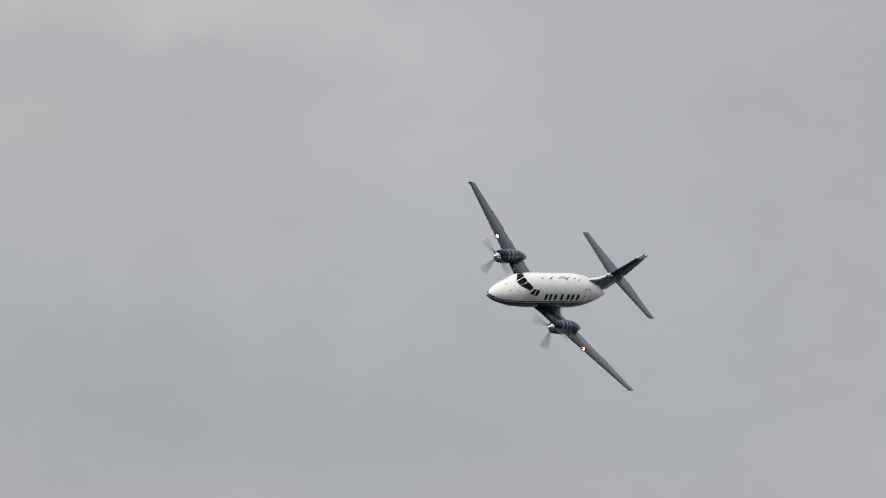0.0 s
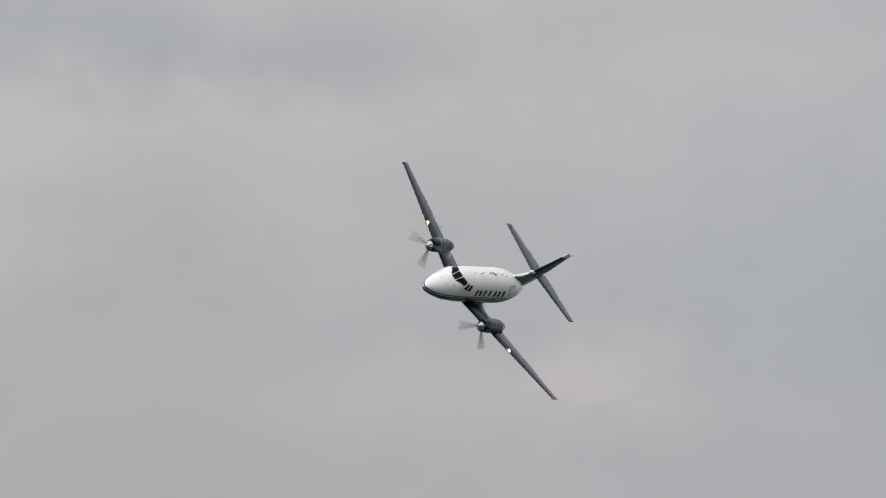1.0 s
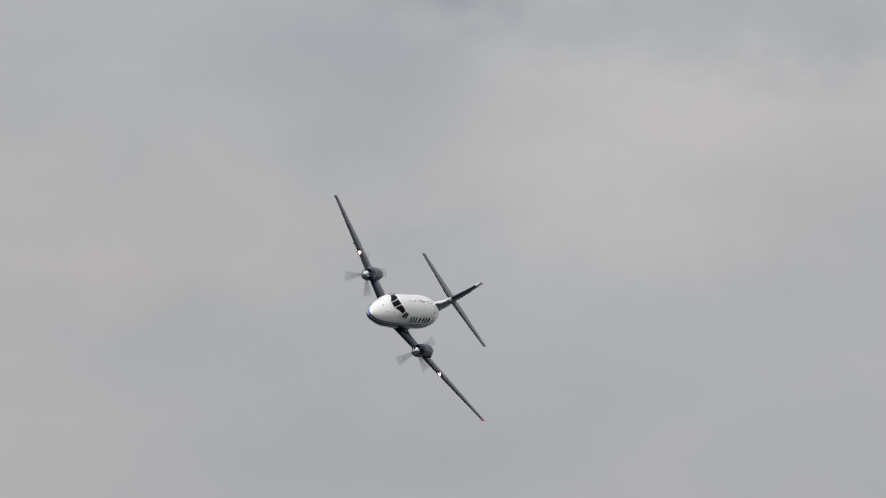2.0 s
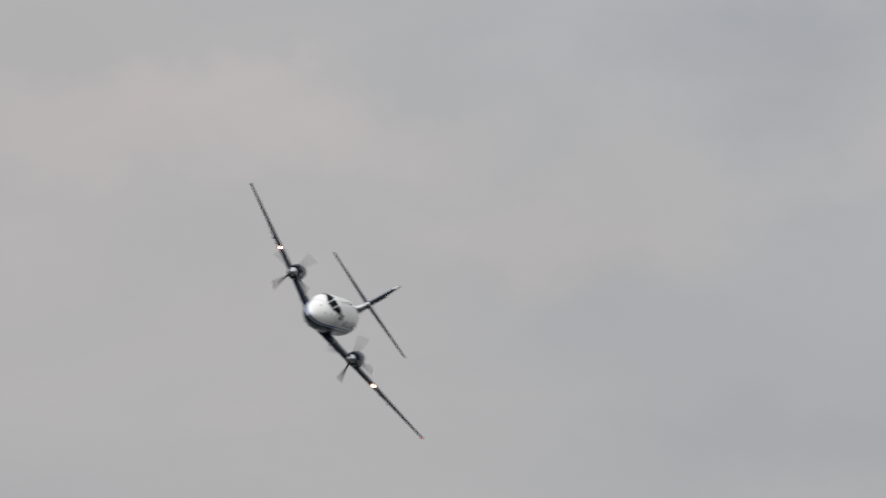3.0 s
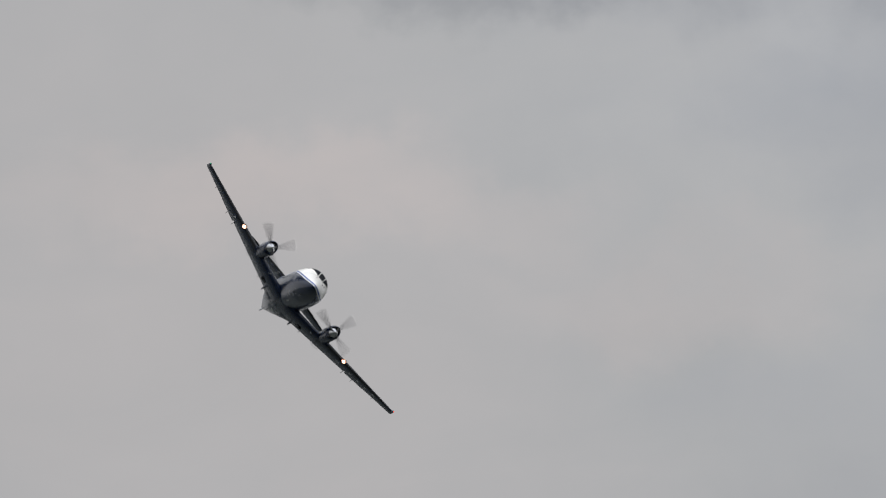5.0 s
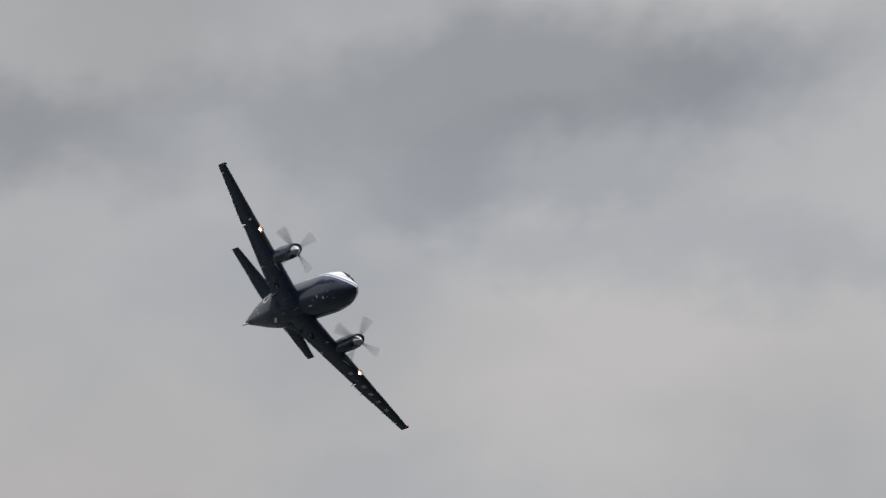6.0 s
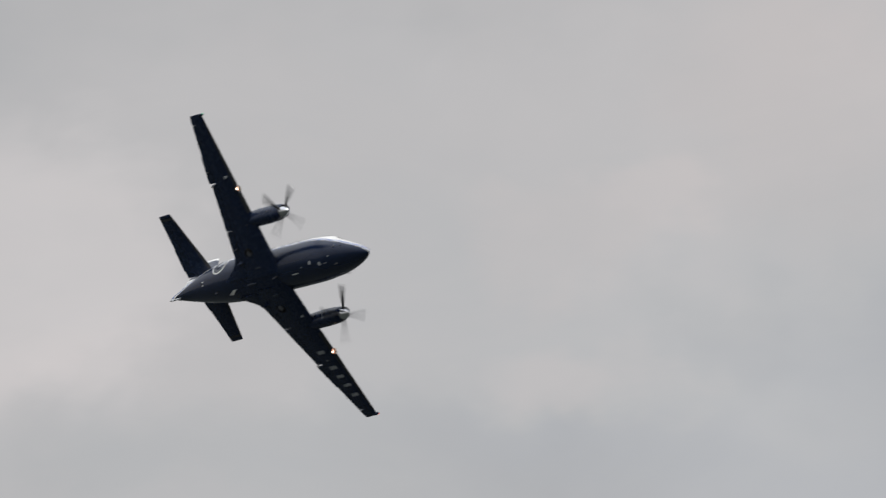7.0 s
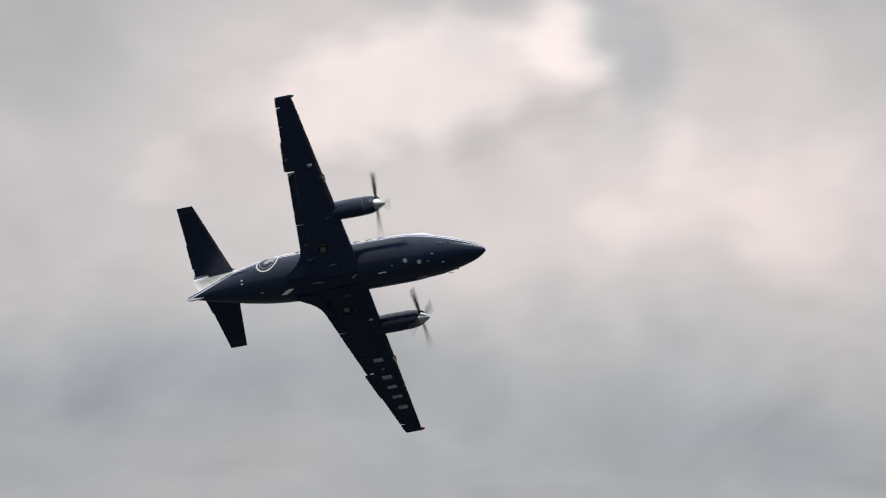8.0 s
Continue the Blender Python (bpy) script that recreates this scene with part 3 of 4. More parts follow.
def registration(wing_ob):
    """Plain pale bars in place of the painted registration below the port wing."""
    for y, w, h in ((4.13, 0.18, 0.42), (4.61, 0.07, 0.12), (5.03, 0.18, 0.42), (5.55, 0.16, 0.42), (6.06, 0.14, 0.42), (6.62, 0.17, 0.42)):
        xc = lerp(wing_le(y), wing_te(y), 0.40)
        bm = bmesh.new()
        rings = []
        for k in range(5):
            x = xc + h * (0.5 - k / 4)
            c = (wing_le(y) - x) / (wing_le(y) - wing_te(y))
            pts = []
            for yy in (y - w / 2, y + w / 2):
                half = 0.0
                for (p, q), (p2, q2) in zip(AIRFOIL, AIRFOIL[1:]):
                    if p <= c <= p2:
                        half = lerp(q, q2, (c - p) / (p2 - p))
                chord = wing_le(yy) - wing_te(yy)
                z = wing_z(yy) - half * 0.88 * thick(yy) * chord - (wing_le(yy) - x) * RIGGING
                pts += [(x, yy, z - 0.006), (x, yy, z + 0.02)]
            rings.append([pts[0], pts[2], pts[3], pts[1]])
        loft(bm, rings)
        part("registration_bar", bm, dim_letter, wing_ob, "pale painted bar", smooth=False)


ENGINE_Y, ENGINE_Z = 2.69, -0.165
NACELLE = [(2.27, -0.125, 0.285, 0.345), (2.22, -0.125, 0.315, 0.390), (2.05, -0.13, 0.345, 0.425), (1.6, -0.135, 0.365, 0.45), (1.0, -0.145, 0.37, 0.455), (0.4, -0.165, 0.355, 0.43), (-0.1, -0.185, 0.31, 0.35), (-0.55, -0.205, 0.22, 0.24), (-0.95, -0.225, 0.09, 0.1)]


def nacelle_ring(x, yc, a0, a1, n, lift=0.0):
    z, w, h = smooth_table(NACELLE, x)
    return [(x, yc + (w + lift) * math.cos(radians(lerp(a0, a1, k / n))), z + (h + lift) * math.sin(radians(lerp(a0, a1, k / n)))) for k in range(n + 1)]


def nacelle(root, s):
    yc = s * ENGINE_Y
    bm = bmesh.new()
    loft(bm, [nacelle_ring(lerp(2.27, -0.95, (i / 30) ** 1.25), yc, 0, 360 - 360 / 36, 35) for i in range(31)])
    nac = part("engine_nacelle", bm, paint_navy, root, "navy turboprop engine nacelle with pale bands")
    # cowl lip, drawn forward over the intake above the spinner
    bm = bmesh.new()
    rings = []
    for f, dx in ((1.0, -0.03), (1.0, 0.04), (0.965, 0.062), (0.92, 0.05), (0.90, 0.0), (0.90, -0.05)):
        ring = []
        for k in range(36):
            a = 2 * math.pi * k / 36
            fore = 0.07 * (0.5 + 0.5 * math.sin(a)) ** 2
            ring.append((2.26 + dx + (fore if dx >= 0 else 0), yc + 0.288 * f * math.cos(a), -0.125 + 0.348 * f * math.sin(a)))
        rings.append(ring)
    loft(bm, rings, cap=False)
    part("intake_lip", bm, paint_navy, nac, "navy cowl lip round the intake")
    bm = bmesh.new()
    loft(bm, [[(x, yc + 0.262 * f * math.cos(a), -0.125 + 0.318 * f * math.sin(a)) for a in [2 * math.pi * k / 30 for k in range(30)]] for x, f in ((2.20, 1.0), (2.274, 1.0), (2.277, 0.9))])
    part("air_intake", bm, soot, nac, "dark engine air intake")
    for x in (1.72, 1.28, 0.84):
        bm = bmesh.new()
        rings = []
        for dx in (0.07, 0.0, -0.07):
            outer, inner = nacelle_ring(x + dx, yc, 8, 172, 22, 0.006), nacelle_ring(x + dx, yc, 8, 172, 22, -0.012)
            rings.append(outer + inner[::-1])
        loft(bm, rings)
        part("pale_band", bm, paint_band, nac, "pale grey painted band")
    # exhaust stub and drain mast
    bm = bmesh.new()
    loft(bm, [[(x, yc + s * 0.24 + r * math.cos(a), -0.30 + 0.02 * k + r * 0.8 * math.sin(a)) for a in [2 * math.pi * j / 18 for j in range(18)]] for k, (x, r) in enumerate(((0.55, 0.16), (0.2, 0.15), (-0.25, 0.135), (-0.26, 0.115), (-0.1, 0.11)))])
    part("exhaust_pipe", bm, soot, nac, "sooty exhaust pipe")
    bm = bmesh.new()
    mast(bm, (0.35, yc, -0.54), 0.20, 0.14, 0.03)
    part("drain_mast", bm, boot, nac)
    return nac


def propeller(root, s):
    bm = bmesh.new()
    bmesh.ops.create_cone(bm, cap_ends=True, segments=24, radius1=0.20, radius2=0.20, depth=0.14, matrix=pose(0, 0, 0, 0, 90, 0))
    hub = part("propeller", bm, bare, root, "four-bladed black propeller with polished spinner", m=pose(2.36, s * ENGINE_Y, ENGINE_Z))
    bm = bmesh.new()
    rings = []
    for i in range(15):
        u = i / 14
        r = 0.255 * (1 - u ** 1.45) ** 0.85 + 0.004
        rings.append([(-0.06 + 0.46 * u, r * math.cos(2 * math.pi * k / 28), r * math.sin(2 * math.pi * k / 28)) for k in range(28)])
    loft(bm, rings)
    part("spinner", bm, polished, hub, "polished aluminium spinner")
    for b in range(4):
        def blade_rings(us):
            out = []
            for u in us:
                r = lerp(0.2, 1.345, u)
                c = smooth_table([(0, 0.09), (0.15, 0.11), (0.35, 0.145), (0.55, 0.16), (0.8, 0.15), (0.95, 0.125), (1.0, 0.09)], u)[0]
                tw, t = radians(lerp(64, 30, u)), lerp(0.05, 0.012, u)
                ring = []
                for k in range(10):
                    g = 2 * math.pi * k / 10
                    p, q = math.cos(g) * c / 2, math.sin(g) * t
                    ring.append((p * math.sin(tw) + q * math.cos(tw), p * math.cos(tw) - q * math.sin(tw), r))
                out.append(ring)
            return out
        bm = bmesh.new()
        loft(bm, blade_rings([i / 10 * 0.93 for i in range(11)]))
        ob = part("blade", bm, blade_paint, hub, m=pose(0, 0, 0, 90 * b, 0, 0))
        bm = bmesh.new()
        loft(bm, blade_rings([0.93, 0.96, 0.985, 1.0]))
        part("blade_tip", bm, blade_tip, hub, m=pose(0, 0, 0, 90 * b, 0, 0))
    return hub


def tailplane(root, s):
    def ring(y, c0, c1, grow=1.0, dx=0.0):
        le, te = lerp(-5.66, -6.36, y / 3.3) + dx, lerp(-7.38, -7.06, y / 3.3)
        return [(x, s * yy, z - (le - x) * 0.05) for x, yy, z in section(le, te, y, 1.345, 0.105 * grow, c0, c1, camber=0)]
    bm = bmesh.new()
    loft(bm, [ring(lerp(0.0, 3.2, i / 10), 0, 0.66) for i in range(11)])
    loft(bm, [ring(3.2, 0, 1.0), ring(3.27, 0, 1.0, 0.8), ring(3.3, 0, 1.0, 0.3)])
    t = part("tailplane", bm, paint_navy, root, "navy tailplane half set midway up the fin")
    bm = bmesh.new()
    loft(bm, [ring(lerp(0.16, 3.196, i / 8), 0.664, 1.0) for i in range(9)])
    part("elevator", bm, paint_navy, t)
    bm = bmesh.new()
    loft(bm, [ring(lerp(0.5, 1.6, i / 3), 0.975, 1.03, 1.2) for i in range(4)])
    part("trim_tab", bm, paint_navy, t)
    bm = bmesh.new()
    loft(bm, [ring(lerp(0.35, 3.15, i / 6), 0.0, 0.07, 1.06, 0.005) for i in range(7)])
    part("deicing_boot", bm, boot, t, "black rubber de-icing boot")
    bm = bmesh.new()
    loft(bm, [ring(3.02, 0.0, 1.0, 1.06), ring(3.14, 0.0, 1.0, 1.06)])
    part("tip_band", bm, boot, t)
    return t


FIN_LE = [(0.0, -3.0), (0.7, -3.25), (0.95, -3.85), (1.08, -4.75), (1.18, -5.10), (1.39, -5.42), (2.2, -6.33), (3.07, -7.03)]
FIN_TE = [(-0.1, -6.68), (1.02, -7.42), (3.07, -7.95)]


def fin(root):
    def ring(z, c0=0.0, c1=1.0, grow=1.0, dx=0.0):
        le, te = smooth_table(FIN_LE, z)[0] + dx, smooth_table(FIN_TE, z)[0]
        t = 0.30 * lerp(1.0, 0.33, z / 3.07)
        return section(le, te, 0, z, t / (le - te) * grow, c0, c1, vertical=True, camber=0)
    zs = [0.0, 0.4, 0.7, 0.85, 0.98, 1.08, 1.2, 1.33]
    bm = bmesh.new()
    loft(bm, [ring(z, 0.12, 0.80) for z in zs])
    bm.normal_update()
    bmesh.ops.recalc_face_normals(bm, faces=bm.faces)
    # shade on the white fin is put into the colour of its port faces
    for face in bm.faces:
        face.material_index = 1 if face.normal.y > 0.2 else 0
    f = part("fin", bm, (paint_white, port_shade), root, "swept fin, white below with painted port shade, navy above, with white tip")
    bm = bmesh.new()
    loft(bm, [ring(z, 0.0, 0.12) for z in zs])
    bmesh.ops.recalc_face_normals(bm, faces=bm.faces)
    # the fillet's shaded port flank is coloured the same way, its crest stays white
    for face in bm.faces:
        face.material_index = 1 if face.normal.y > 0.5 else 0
    part("dorsal_fillet", bm, (paint_white, port_shade), f, "white dorsal fillet, its port shade painted steel blue")
    bm = bmesh.new()
    loft(bm, [ring(lerp(1.33, 2.82, i / 8), 0, 0.66) for i in range(9)])
    part("upper_fin", bm, paint_navy, f, "navy upper fin")
    bm = bmesh.new()
    loft(bm, [ring(z, 0, 1.0, g) for z, g in ((2.82, 1), (2.95, 1), (3.03, 0.85), (3.07, 0.35))])
    part("fin_tip", bm, paint_white, f, "white fin tip")
    bm = bmesh.new()
    loft(bm, [ring(lerp(1.37, 2.80, i / 8), 0.668, 1.0) for i in range(9)])
    part("upper_rudder", bm, paint_navy, f, "navy upper rudder")
    bm = bmesh.new()
    loft(bm, [ring(lerp(0.12, 1.33, i / 6), 0.805, 1.0) for i in range(7)])
    part("lower_rudder", bm, paint_white, f, "white lower rudder")
    part("bullet_fairing", ball((-5.75, 0, 1.36), (0.55, 0.12, 0.13), 18, 12), paint_white, f, "white bullet fairing at the tail junction")
    part("beacon", ball((-7.3, 0, 3.09), (0.10, 0.035, 0.05), 10, 8), boot, f)
    # pale emblem bars on the fin's side
    for s in (1, -1):
        bm = bmesh.new()
        loft(bm, [[(-6.75 - dz * 0.85 + dx, s * 0.083 + dy, 1.75 + dz) for dx, dy in ((-0.16, -0.05), (0.16, -0.05), (0.16, 0.012 if s > 0 else 0.05), (-0.16, 0.012 if s > 0 else 0.05))] for dz in (0.0, 0.5)])
        part("emblem_bar", bm, paint_band, f, "pale painted bar", smooth=False)
    return f


def skin_disc(x0, a0, r0, r1, lift, t0=0, t1=360, n=32, off=(0, 0)):
    """A ring or disc painted on the fuselage, as a thin raised skin."""
    bm = bmesh.new()
    z, w, h = smooth_table(BODY, x0)
    rows = []
    for k in range(n + 1):
        t = radians(lerp(t0, t1, k / n))
        row = []
        for r, l in ((r0, -0.01), (r0, lift), ((r0 + r1) / 2, lift), (r1, lift), (r1, -0.01)):
            row.append(body_point(x0 + off[0] + r * math.cos(t), a0 + off[1] + math.degrees(r * math.sin(t) / w), l))
        rows.append(row)
    loft(bm, rows, close=False, cap=False)
    return bm


def cabin(body):
    """Windows, door, aerials and painted marks of the fuselage."""
    for x in (1.69, 1.15, 0.58, -0.17, -0.90, -1.45, -2.06):
        for side in (0, 1):
            a0, a1 = (14, 34) if side == 0 else (146, 166)
            part("window_frame", skin_patch(x - 0.165, x + 0.165, a0 - 2, a1 + 2, 0.004, corner=0.42), paint_band, body)
            part("cabin_window", skin_patch(x - 0.125, x + 0.125, a0, a1, 0.009, corner=0.5, nx=6, na=6), glass, body, "dark oval cabin window")
    # windscreen: a middle pane, two front panes, two side panes each side
    panes = [((4.10, 79.5), (3.645, 79.0), (3.645, 101.0), (4.10, 100.5))]
    for quad in (((3.63, 43.5), (3.27, 52.5), (3.635, 76.5), (4.08, 76.5)), ((3.60, 34.0), (3.20, 29.5), (2.94, 50.0), (3.18, 51.5)), ((3.12, 28.5), (2.75, 28.0), (2.56, 47.5), (2.86, 48.5))):
        panes.append(quad)
        panes.append(tuple((x, 180 - a) for x, a in quad))
    for quad in panes:
        rim = part("windscreen_rim", skin_quad(quad, 0.004, 1.06), paint_white, body)
        part("windscreen_pane", skin_quad(quad, 0.010, 0.99), glass, rim, "dark windscreen pane")
    # wipers
    for a in (84, 96):
        bm = bmesh.new()
        p, q = body_point(4.1, a, 0.02), body_point(3.86, a + (6 if a > 90 else -6), 0.02)
        loft(bm, [[c + Vector((0, dy, dz)) for dy, dz in ((-0.01, -0.01), (0.01, -0.01), (0.01, 0.012), (-0.01, 0.012))] for c in (p, q)])
        part("wiper", bm, boot, body)
    # passenger door with its seam
    seam = part("door_seam", skin_patch(-3.60, -2.80, 3, 53, 0.003, corner=0.12), soot, body)
    door = part("door", skin_patch(-3.565, -2.835, 5, 51, 0.008, corner=0.12), paint_white, body, "closed white cabin door")
    part("door_handle", skin_patch(-2.98, -2.90, 24, 28, 0.025), bare, door)
    # aerials along the roof
    for x, y, ln, ch in ((1.9, 0.0, 0.10, 0.16), (0.92, 0.0, 0.16, 0.24), (-0.95, 0.03, 0.17, 0.28), (-1.9, 0.0, 0.10, 0.2), (-2.3, 0.12, 0.10, 0.12)):
        bm = bmesh.new()
        mast(bm, (x, y, 0.97), -ln, ch, 0.035, 0.6)
        part("blade_aerial", bm, boot, body, "dark blade aerial on the roof")
    bm = bmesh.new()
    path = [Vector((-0.12 - 0.9 * k / 12, -0.10 * math.sin(math.pi * k / 12), 0.995 + 0.05 * math.sin(math.pi * k / 12))) for k in range(13)]
    loft(bm, [[c + Vector((0, 0.016 * math.cos(2 * math.pi * j / 6), 0.016 * math.sin(2 * math.pi * j / 6))) for j in range(6)] for c in path])
    part("wire_aerial", bm, boot, body)
    # probes and small fittings round the nose
    for x, a in ((4.89, 108), (4.87, 67), (4.26, 58), (4.9, 200), (4.9, -20)):
        part("nose_fitting", ball(body_point(x, a, 0.01), (0.05, 0.03, 0.03), 8, 6), boot, body)
    for a in (208, -28):
        bm = bmesh.new()
        p = body_point(4.55, a, 0.0)
        d = (body_point(4.55, a, 0.1) - p)
        loft(bm, [[c + Vector((0, 0.014 * math.cos(2 * math.pi * j / 6), 0.014 * math.sin(2 * math.pi * j / 6))) for j in range(6)] for c in (p + d * 0.7 + Vector((0.16, 0, 0)), p + d * 0.7, p + Vector((-0.08, 0, 0)))])
        part("pitot_probe", bm, bare, body)
    for x, a, ln in ((4.6, 270, 0.12), (0.75, 262, 0.28), (0.55, 225, 0.22), (0.55, 318, 0.22), (-3.6, 270, 0.14), (-1.6, 285, 0.1)):
        bm = bmesh.new()
        mast(bm, tuple(body_point(x, a, 0.10 if abs(x) < 1 else -0.02)), ln * 0.8, 0.18, 0.06, 0.4)
        part("belly_aerial", bm, boot, body)
    # wing root fairing under the cabin
    rows = [(1.40, -0.72, 0.14, 0.08), (1.0, -0.72, 0.48, 0.22), (0.5, -0.72, 0.72, 0.295), (-0.4, -0.72, 0.80, 0.315), (-1.3, -0.72, 0.79, 0.31), (-2.1, -0.72, 0.64, 0.26), (-2.7, -0.76, 0.38, 0.17), (-3.0, -0.82, 0.1, 0.08)]
    bm = bmesh.new()
    rings = []
    for i in range(22):
        z, w, h = smooth_table(rows, lerp(1.40, -3.0, i / 21))
        rings.append([(lerp(1.40, -3.0, i / 21), w * math.copysign(abs(math.cos(2 * math.pi * k / 32)) ** 0.8, math.cos(2 * math.pi * k / 32)), z + h * math.sin(2 * math.pi * k / 32)) for k in range(32)])
    loft(bm, rings)
    fair = part("belly_fairing", bm, paint_navy, body, "navy wing root fairing")
    # bulges coloured paler than the fairing, in place of highlights along them
    for x, y, l in ((-0.05, 0.74, 0.5), (-0.1, -0.72, 0.5), (-1.0, -0.06, 0.62)):
        part("vent_bulge", ball((x, y, -0.975 if abs(y) > 0.3 else -1.045), (l / 2, 0.06, 0.05), 14, 8), bulge_highlight, fair, "vent bulge, its faint highlight painted grey-blue")
    # pale marks on the belly
    for x, a in ((3.02, 249), (3.62, 257)):
        part("belly_lamp", skin_disc(x, a, 0.004, 0.088, 0.004), letter, body, "round pale belly lamp")
    for x0, x1, a0, a1 in ((1.72, 2.06, 268, 270.5), (3.92, 4.06, 258, 260), (2.38, 2.46, 255, 257), (4.2, 4.28, 238, 241), (-4.52, -4.42, 226, 229), (-4.53, -4.43, 237, 240)):
        part("pale_marking", skin_patch(x0, x1, a0, a1, 0.006), paint_white if x0 < 2 else letter, body)
    part("belly_panel", skin_quad(((-2.84, 284), (-2.4, 271), (-2.13, 271), (-2.56, 285)), 0.008, 1.0), paint_white, body, "white belly panel")
    # round emblem on the starboard flank
    em = part("emblem", skin_disc(-3.33, 187, 0.45, 0.505, 0.006), paint_white, body, "round white and navy emblem")
    part("emblem_disc", skin_disc(-3.33, 187, 0.004, 0.36, 0.006), letter, em)
    part("emblem_crescent", skin_disc(-3.33, 187, 0.15, 0.33, 0.012, 15, 255), paint_navy, em)
    for k, x in enumerate((-5.16, -5.30, -5.42, -5.56)):
        part("registration_bar", skin_patch(x - 0.045, x + 0.045, 171 if k != 2 else 175, 184 if k != 2 else 179, 0.005), paint_navy, body)
    # pale bumper below the tail cone
    bm = bmesh.new()
    loft(bm, [[(x, y, z) for y, z in ((-0.03, -0.22), (0.03, -0.22), (0.022, low), (-0.022, low))] for x, low in ((-6.35, -0.42), (-6.6, -0.52), (-6.95, -0.55), (-7.18, -0.47))])
    part("tail_bumper", bm, letter, body, "pale tail bumper")


def aircraft():
    root = tagged(new("aircraft"), "twin-turboprop aircraft banking steeply in flight, white top and navy belly", "aircraft")
    cabin(fuselage(root))
    fin(root)
    spinning = []
    for s in (1, -1):
        w = wing(root, s)
        if s > 0:
            registration(w)
        nacelle(root, s)
        tailplane(root, s)
        spinning.append((propeller(root, s), s))
    return root, spinning


plane, props = aircraft()


# ================= ground =================
def ground():
    bm = bmesh.new()
    bmesh.ops.create_circle(bm, cap_ends=True, segments=96, radius=20000)
    ob = new("ground", finish("ground", bm, grass, False))
    return tagged(ob, "open mown grass airfield under the flight path", "ground", kind="structure")


ground()

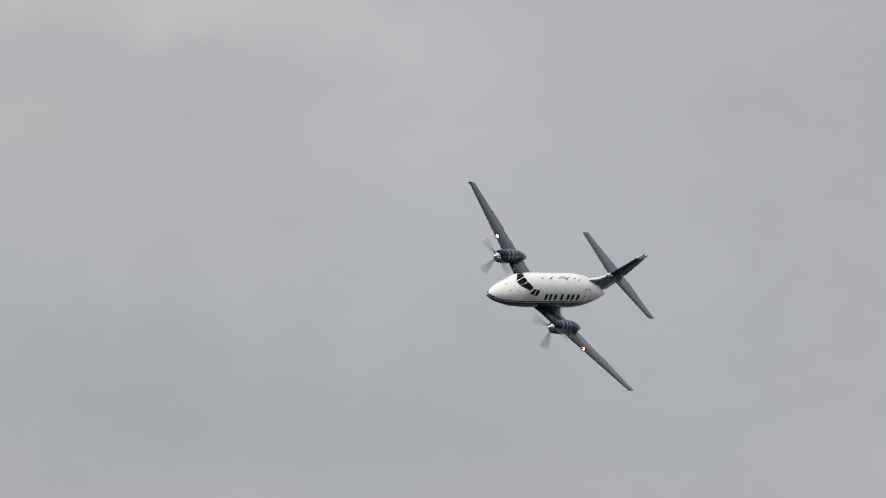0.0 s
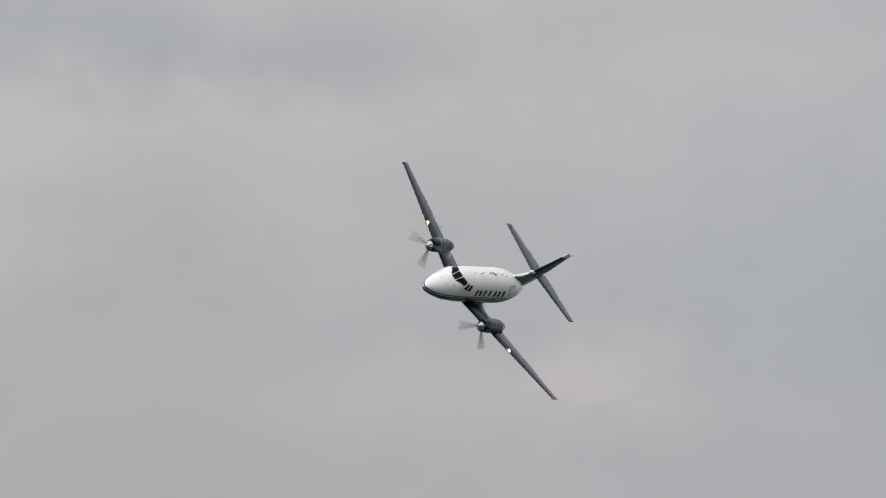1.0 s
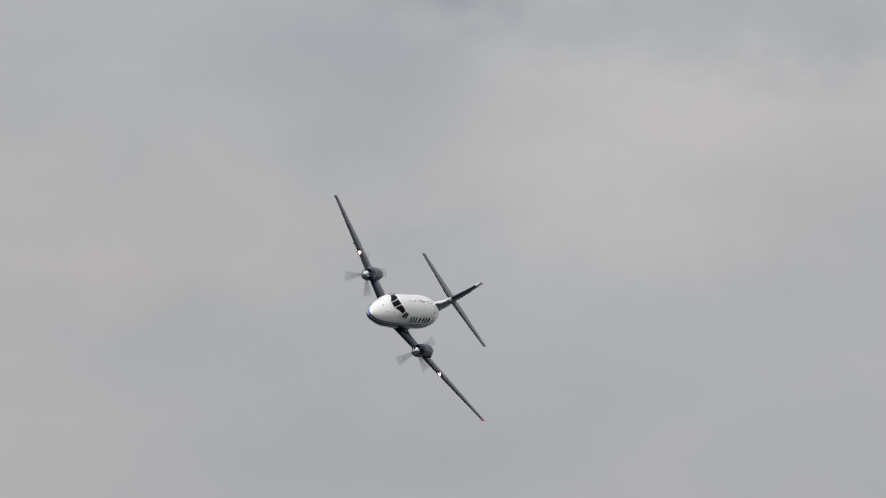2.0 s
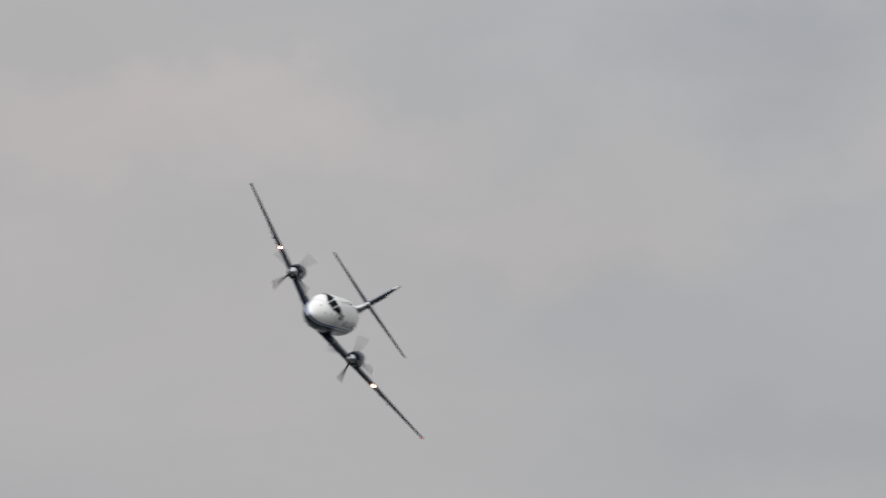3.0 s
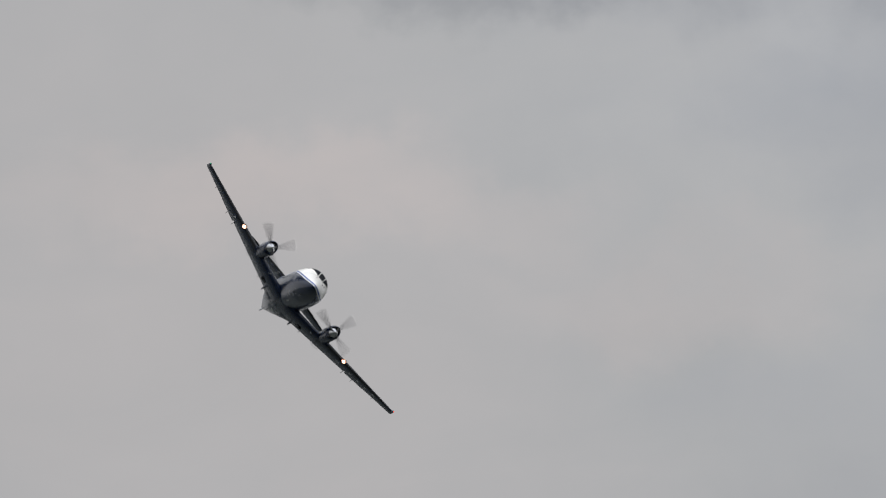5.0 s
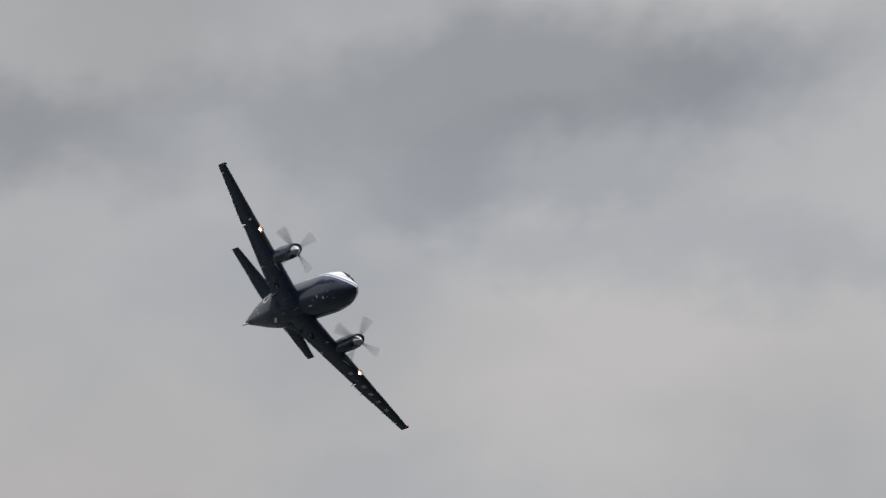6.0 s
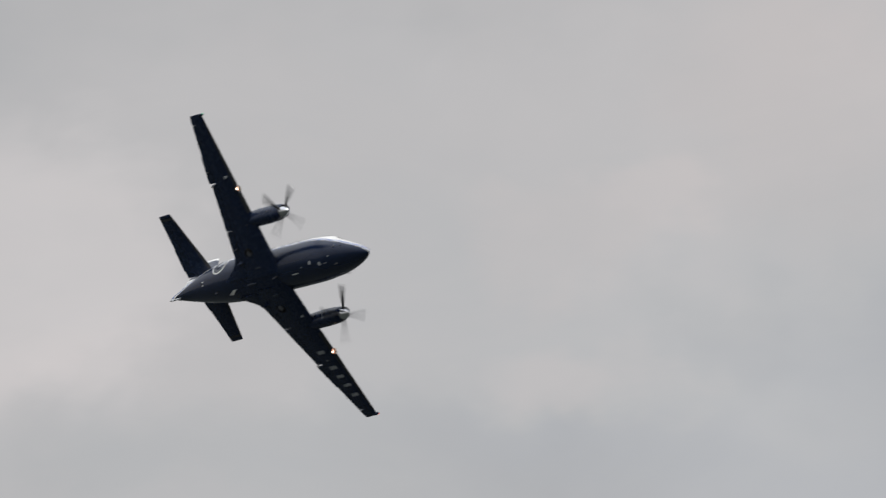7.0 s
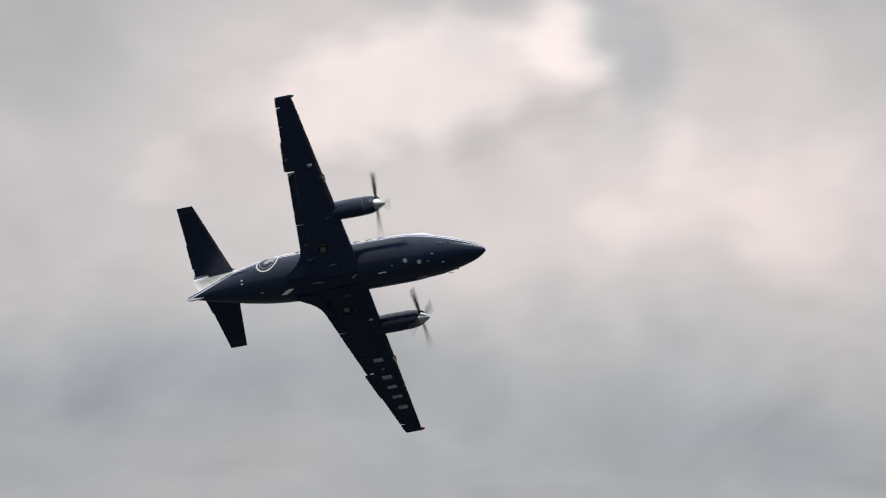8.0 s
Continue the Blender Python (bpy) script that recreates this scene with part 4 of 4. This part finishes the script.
PLANE_ROWS = [
    (0.00, pose(139.36, 1431.49, 203.83, -52.65, 6.72, -124.66)),
    (0.10, pose(132.56, 1420.05, 201.71, -53.13, 6.76, -123.96)),
    (0.20, pose(125.79, 1407.29, 199.41, -53.64, 6.77, -123.19)),
    (0.30, pose(119.26, 1395.30, 197.25, -54.18, 6.74, -122.38)),
    (0.40, pose(113.13, 1386.13, 195.51, -54.76, 6.69, -121.53)),
    (0.50, pose(107.53, 1381.77, 194.47, -55.37, 6.61, -120.65)),
    (0.60, pose(102.28, 1380.61, 193.91, -56.00, 6.51, -119.78)),
    (0.70, pose(97.17, 1379.70, 193.43, -56.65, 6.41, -118.89)),
    (0.80, pose(92.19, 1379.09, 193.02, -57.26, 6.31, -118.03)),
    (0.90, pose(87.33, 1378.82, 192.69, -57.82, 6.23, -117.16)),
    (1.00, pose(82.60, 1378.92, 192.43, -58.28, 6.19, -116.34)),
    (1.10, pose(78.36, 1385.98, 193.16, -58.63, 6.18, -115.55)),
    (1.20, pose(74.69, 1403.22, 195.30, -58.86, 6.21, -114.81)),
    (1.30, pose(71.26, 1425.62, 198.15, -58.98, 6.27, -114.08)),
    (1.40, pose(67.77, 1447.96, 200.97, -59.01, 6.36, -113.34)),
    (1.50, pose(64.00, 1464.69, 203.01, -58.94, 6.47, -112.54)),
    (1.60, pose(60.07, 1477.40, 204.47, -58.79, 6.59, -111.70)),
    (1.70, pose(55.97, 1484.22, 205.10, -58.58, 6.70, -110.79)),
    (1.80, pose(51.64, 1481.25, 204.38, -58.31, 6.76, -109.80)),
    (1.90, pose(47.30, 1472.63, 202.88, -58.01, 6.78, -108.75)),
    (2.00, pose(43.04, 1459.41, 200.77, -57.69, 6.75, -107.66)),
    (2.10, pose(38.93, 1442.66, 198.20, -57.37, 6.68, -106.56)),
    (2.20, pose(35.02, 1423.45, 195.32, -57.06, 6.59, -105.45)),
    (2.30, pose(31.34, 1402.81, 192.28, -56.77, 6.47, -104.34)),
    (2.40, pose(27.91, 1381.71, 189.21, -56.53, 6.33, -103.27)),
    (2.50, pose(24.75, 1361.08, 186.25, -56.35, 6.17, -102.23)),
    (2.60, pose(21.85, 1341.79, 183.50, -56.24, 6.01, -101.25)),
    (2.70, pose(19.20, 1324.67, 181.09, -56.21, 5.86, -100.34)),
    (2.80, pose(16.78, 1310.50, 179.11, -56.28, 5.72, -99.51)),
    (2.90, pose(14.53, 1296.19, 177.14, -56.45, 5.59, -98.78)),
    (3.00, pose(12.48, 1288.14, 176.04, -56.63, 5.46, -98.13)),
    (3.10, pose(10.64, 1289.43, 176.24, -56.73, 5.33, -97.52)),
    (3.20, pose(8.92, 1292.59, 176.72, -56.77, 5.18, -96.85)),
    (3.30, pose(7.31, 1296.67, 177.35, -56.79, 5.02, -96.10)),
    (3.40, pose(5.82, 1300.69, 178.02, -56.83, 4.85, -95.28)),
    (3.50, pose(4.44, 1303.67, 178.58, -56.93, 4.65, -94.39)),
    (3.60, pose(3.22, 1305.88, 179.08, -57.10, 4.44, -93.42)),
    (3.70, pose(2.15, 1308.06, 179.62, -57.30, 4.26, -92.41)),
    (3.80, pose(1.26, 1309.94, 180.15, -57.47, 4.12, -91.38)),
    (3.90, pose(0.54, 1311.27, 180.64, -57.53, 4.06, -90.37)),
    (4.00, pose(0.00, 1311.76, 181.02, -57.42, 4.10, -89.42)),
    (4.10, pose(-0.37, 1311.75, 181.32, -57.10, 4.24, -88.51)),
    (4.20, pose(-0.57, 1311.72, 181.59, -56.64, 4.40, -87.58)),
    (4.30, pose(-0.59, 1311.18, 181.77, -56.10, 4.46, -86.59)),
    (4.40, pose(-0.41, 1309.68, 181.81, -55.53, 4.42, -85.53)),
    (4.50, pose(-0.02, 1307.32, 181.74, -54.94, 4.30, -84.41)),
    (4.60, pose(0.60, 1304.22, 181.59, -54.33, 4.11, -83.24)),
    (4.70, pose(1.45, 1300.45, 181.39, -53.74, 3.85, -82.03)),
    (4.80, pose(2.55, 1296.14, 181.15, -53.18, 3.54, -80.81)),
    (4.90, pose(3.88, 1291.37, 180.91, -52.65, 3.19, -79.57)),
    (5.00, pose(5.47, 1286.25, 180.68, -52.18, 2.80, -78.33)),
    (5.10, pose(7.29, 1280.87, 180.49, -51.77, 2.40, -77.11)),
    (5.20, pose(9.36, 1275.33, 180.34, -51.44, 2.00, -75.91)),
    (5.30, pose(11.66, 1269.73, 180.25, -51.21, 1.60, -74.73)),
    (5.40, pose(14.19, 1264.16, 180.24, -51.08, 1.23, -73.58)),
    (5.50, pose(16.94, 1258.71, 180.30, -51.07, 0.90, -72.47)),
    (5.60, pose(19.89, 1252.96, 180.38, -51.16, 0.62, -71.42)),
    (5.70, pose(23.03, 1246.49, 180.41, -51.34, 0.39, -70.42)),
    (5.80, pose(26.35, 1239.43, 180.39, -51.55, 0.19, -69.47)),
    (5.90, pose(29.84, 1231.89, 180.34, -51.76, -0.01, -68.53)),
    (6.00, pose(33.51, 1223.99, 180.27, -51.93, -0.21, -67.56)),
    (6.10, pose(37.36, 1215.72, 180.18, -52.01, -0.43, -66.50)),
    (6.20, pose(41.40, 1206.94, 180.05, -52.04, -0.68, -65.34)),
    (6.30, pose(45.62, 1197.50, 179.86, -52.03, -0.93, -64.11)),
    (6.40, pose(50.01, 1187.28, 179.58, -52.00, -1.19, -62.82)),
    (6.50, pose(54.58, 1176.16, 179.20, -51.96, -1.42, -61.47)),
    (6.60, pose(59.28, 1163.11, 178.53, -51.93, -1.62, -60.12)),
    (6.70, pose(64.07, 1148.01, 177.57, -51.92, -1.82, -58.69)),
    (6.80, pose(69.00, 1132.11, 176.48, -51.93, -2.02, -57.20)),
    (6.90, pose(74.13, 1116.60, 175.46, -51.96, -2.25, -55.62)),
    (7.00, pose(79.55, 1102.60, 174.68, -52.02, -2.52, -53.99)),
    (7.10, pose(85.24, 1089.86, 174.12, -52.10, -2.83, -52.36)),
    (7.20, pose(91.16, 1077.53, 173.64, -52.19, -3.16, -50.75)),
    (7.30, pose(97.33, 1065.81, 173.29, -52.27, -3.49, -49.13)),
    (7.40, pose(103.76, 1054.86, 173.08, -52.31, -3.79, -47.47)),
    (7.50, pose(110.50, 1044.85, 173.04, -52.31, -4.04, -45.72)),
    (7.60, pose(117.57, 1035.85, 173.18, -52.24, -4.24, -43.85)),
    (7.70, pose(124.97, 1027.57, 173.43, -52.11, -4.38, -41.86)),
    (7.80, pose(132.67, 1019.66, 173.72, -51.91, -4.47, -39.77)),
    (7.90, pose(140.63, 1011.80, 173.98, -51.64, -4.53, -37.61)),
    (8.00, pose(148.82, 1003.66, 174.16, -51.30, -4.55, -35.37)),
]


def motions():
    walk(plane, PLANE_ROWS)
    for hub, s in props:
        rows = []
        for f in range(241):
            rows.append((f / FPS, pose(2.36, s * ENGINE_Y, ENGINE_Z, (f * 88 + (25 if s > 0 else 0)) % 360, 0, 0)))
        walk(hub, rows)


motions()
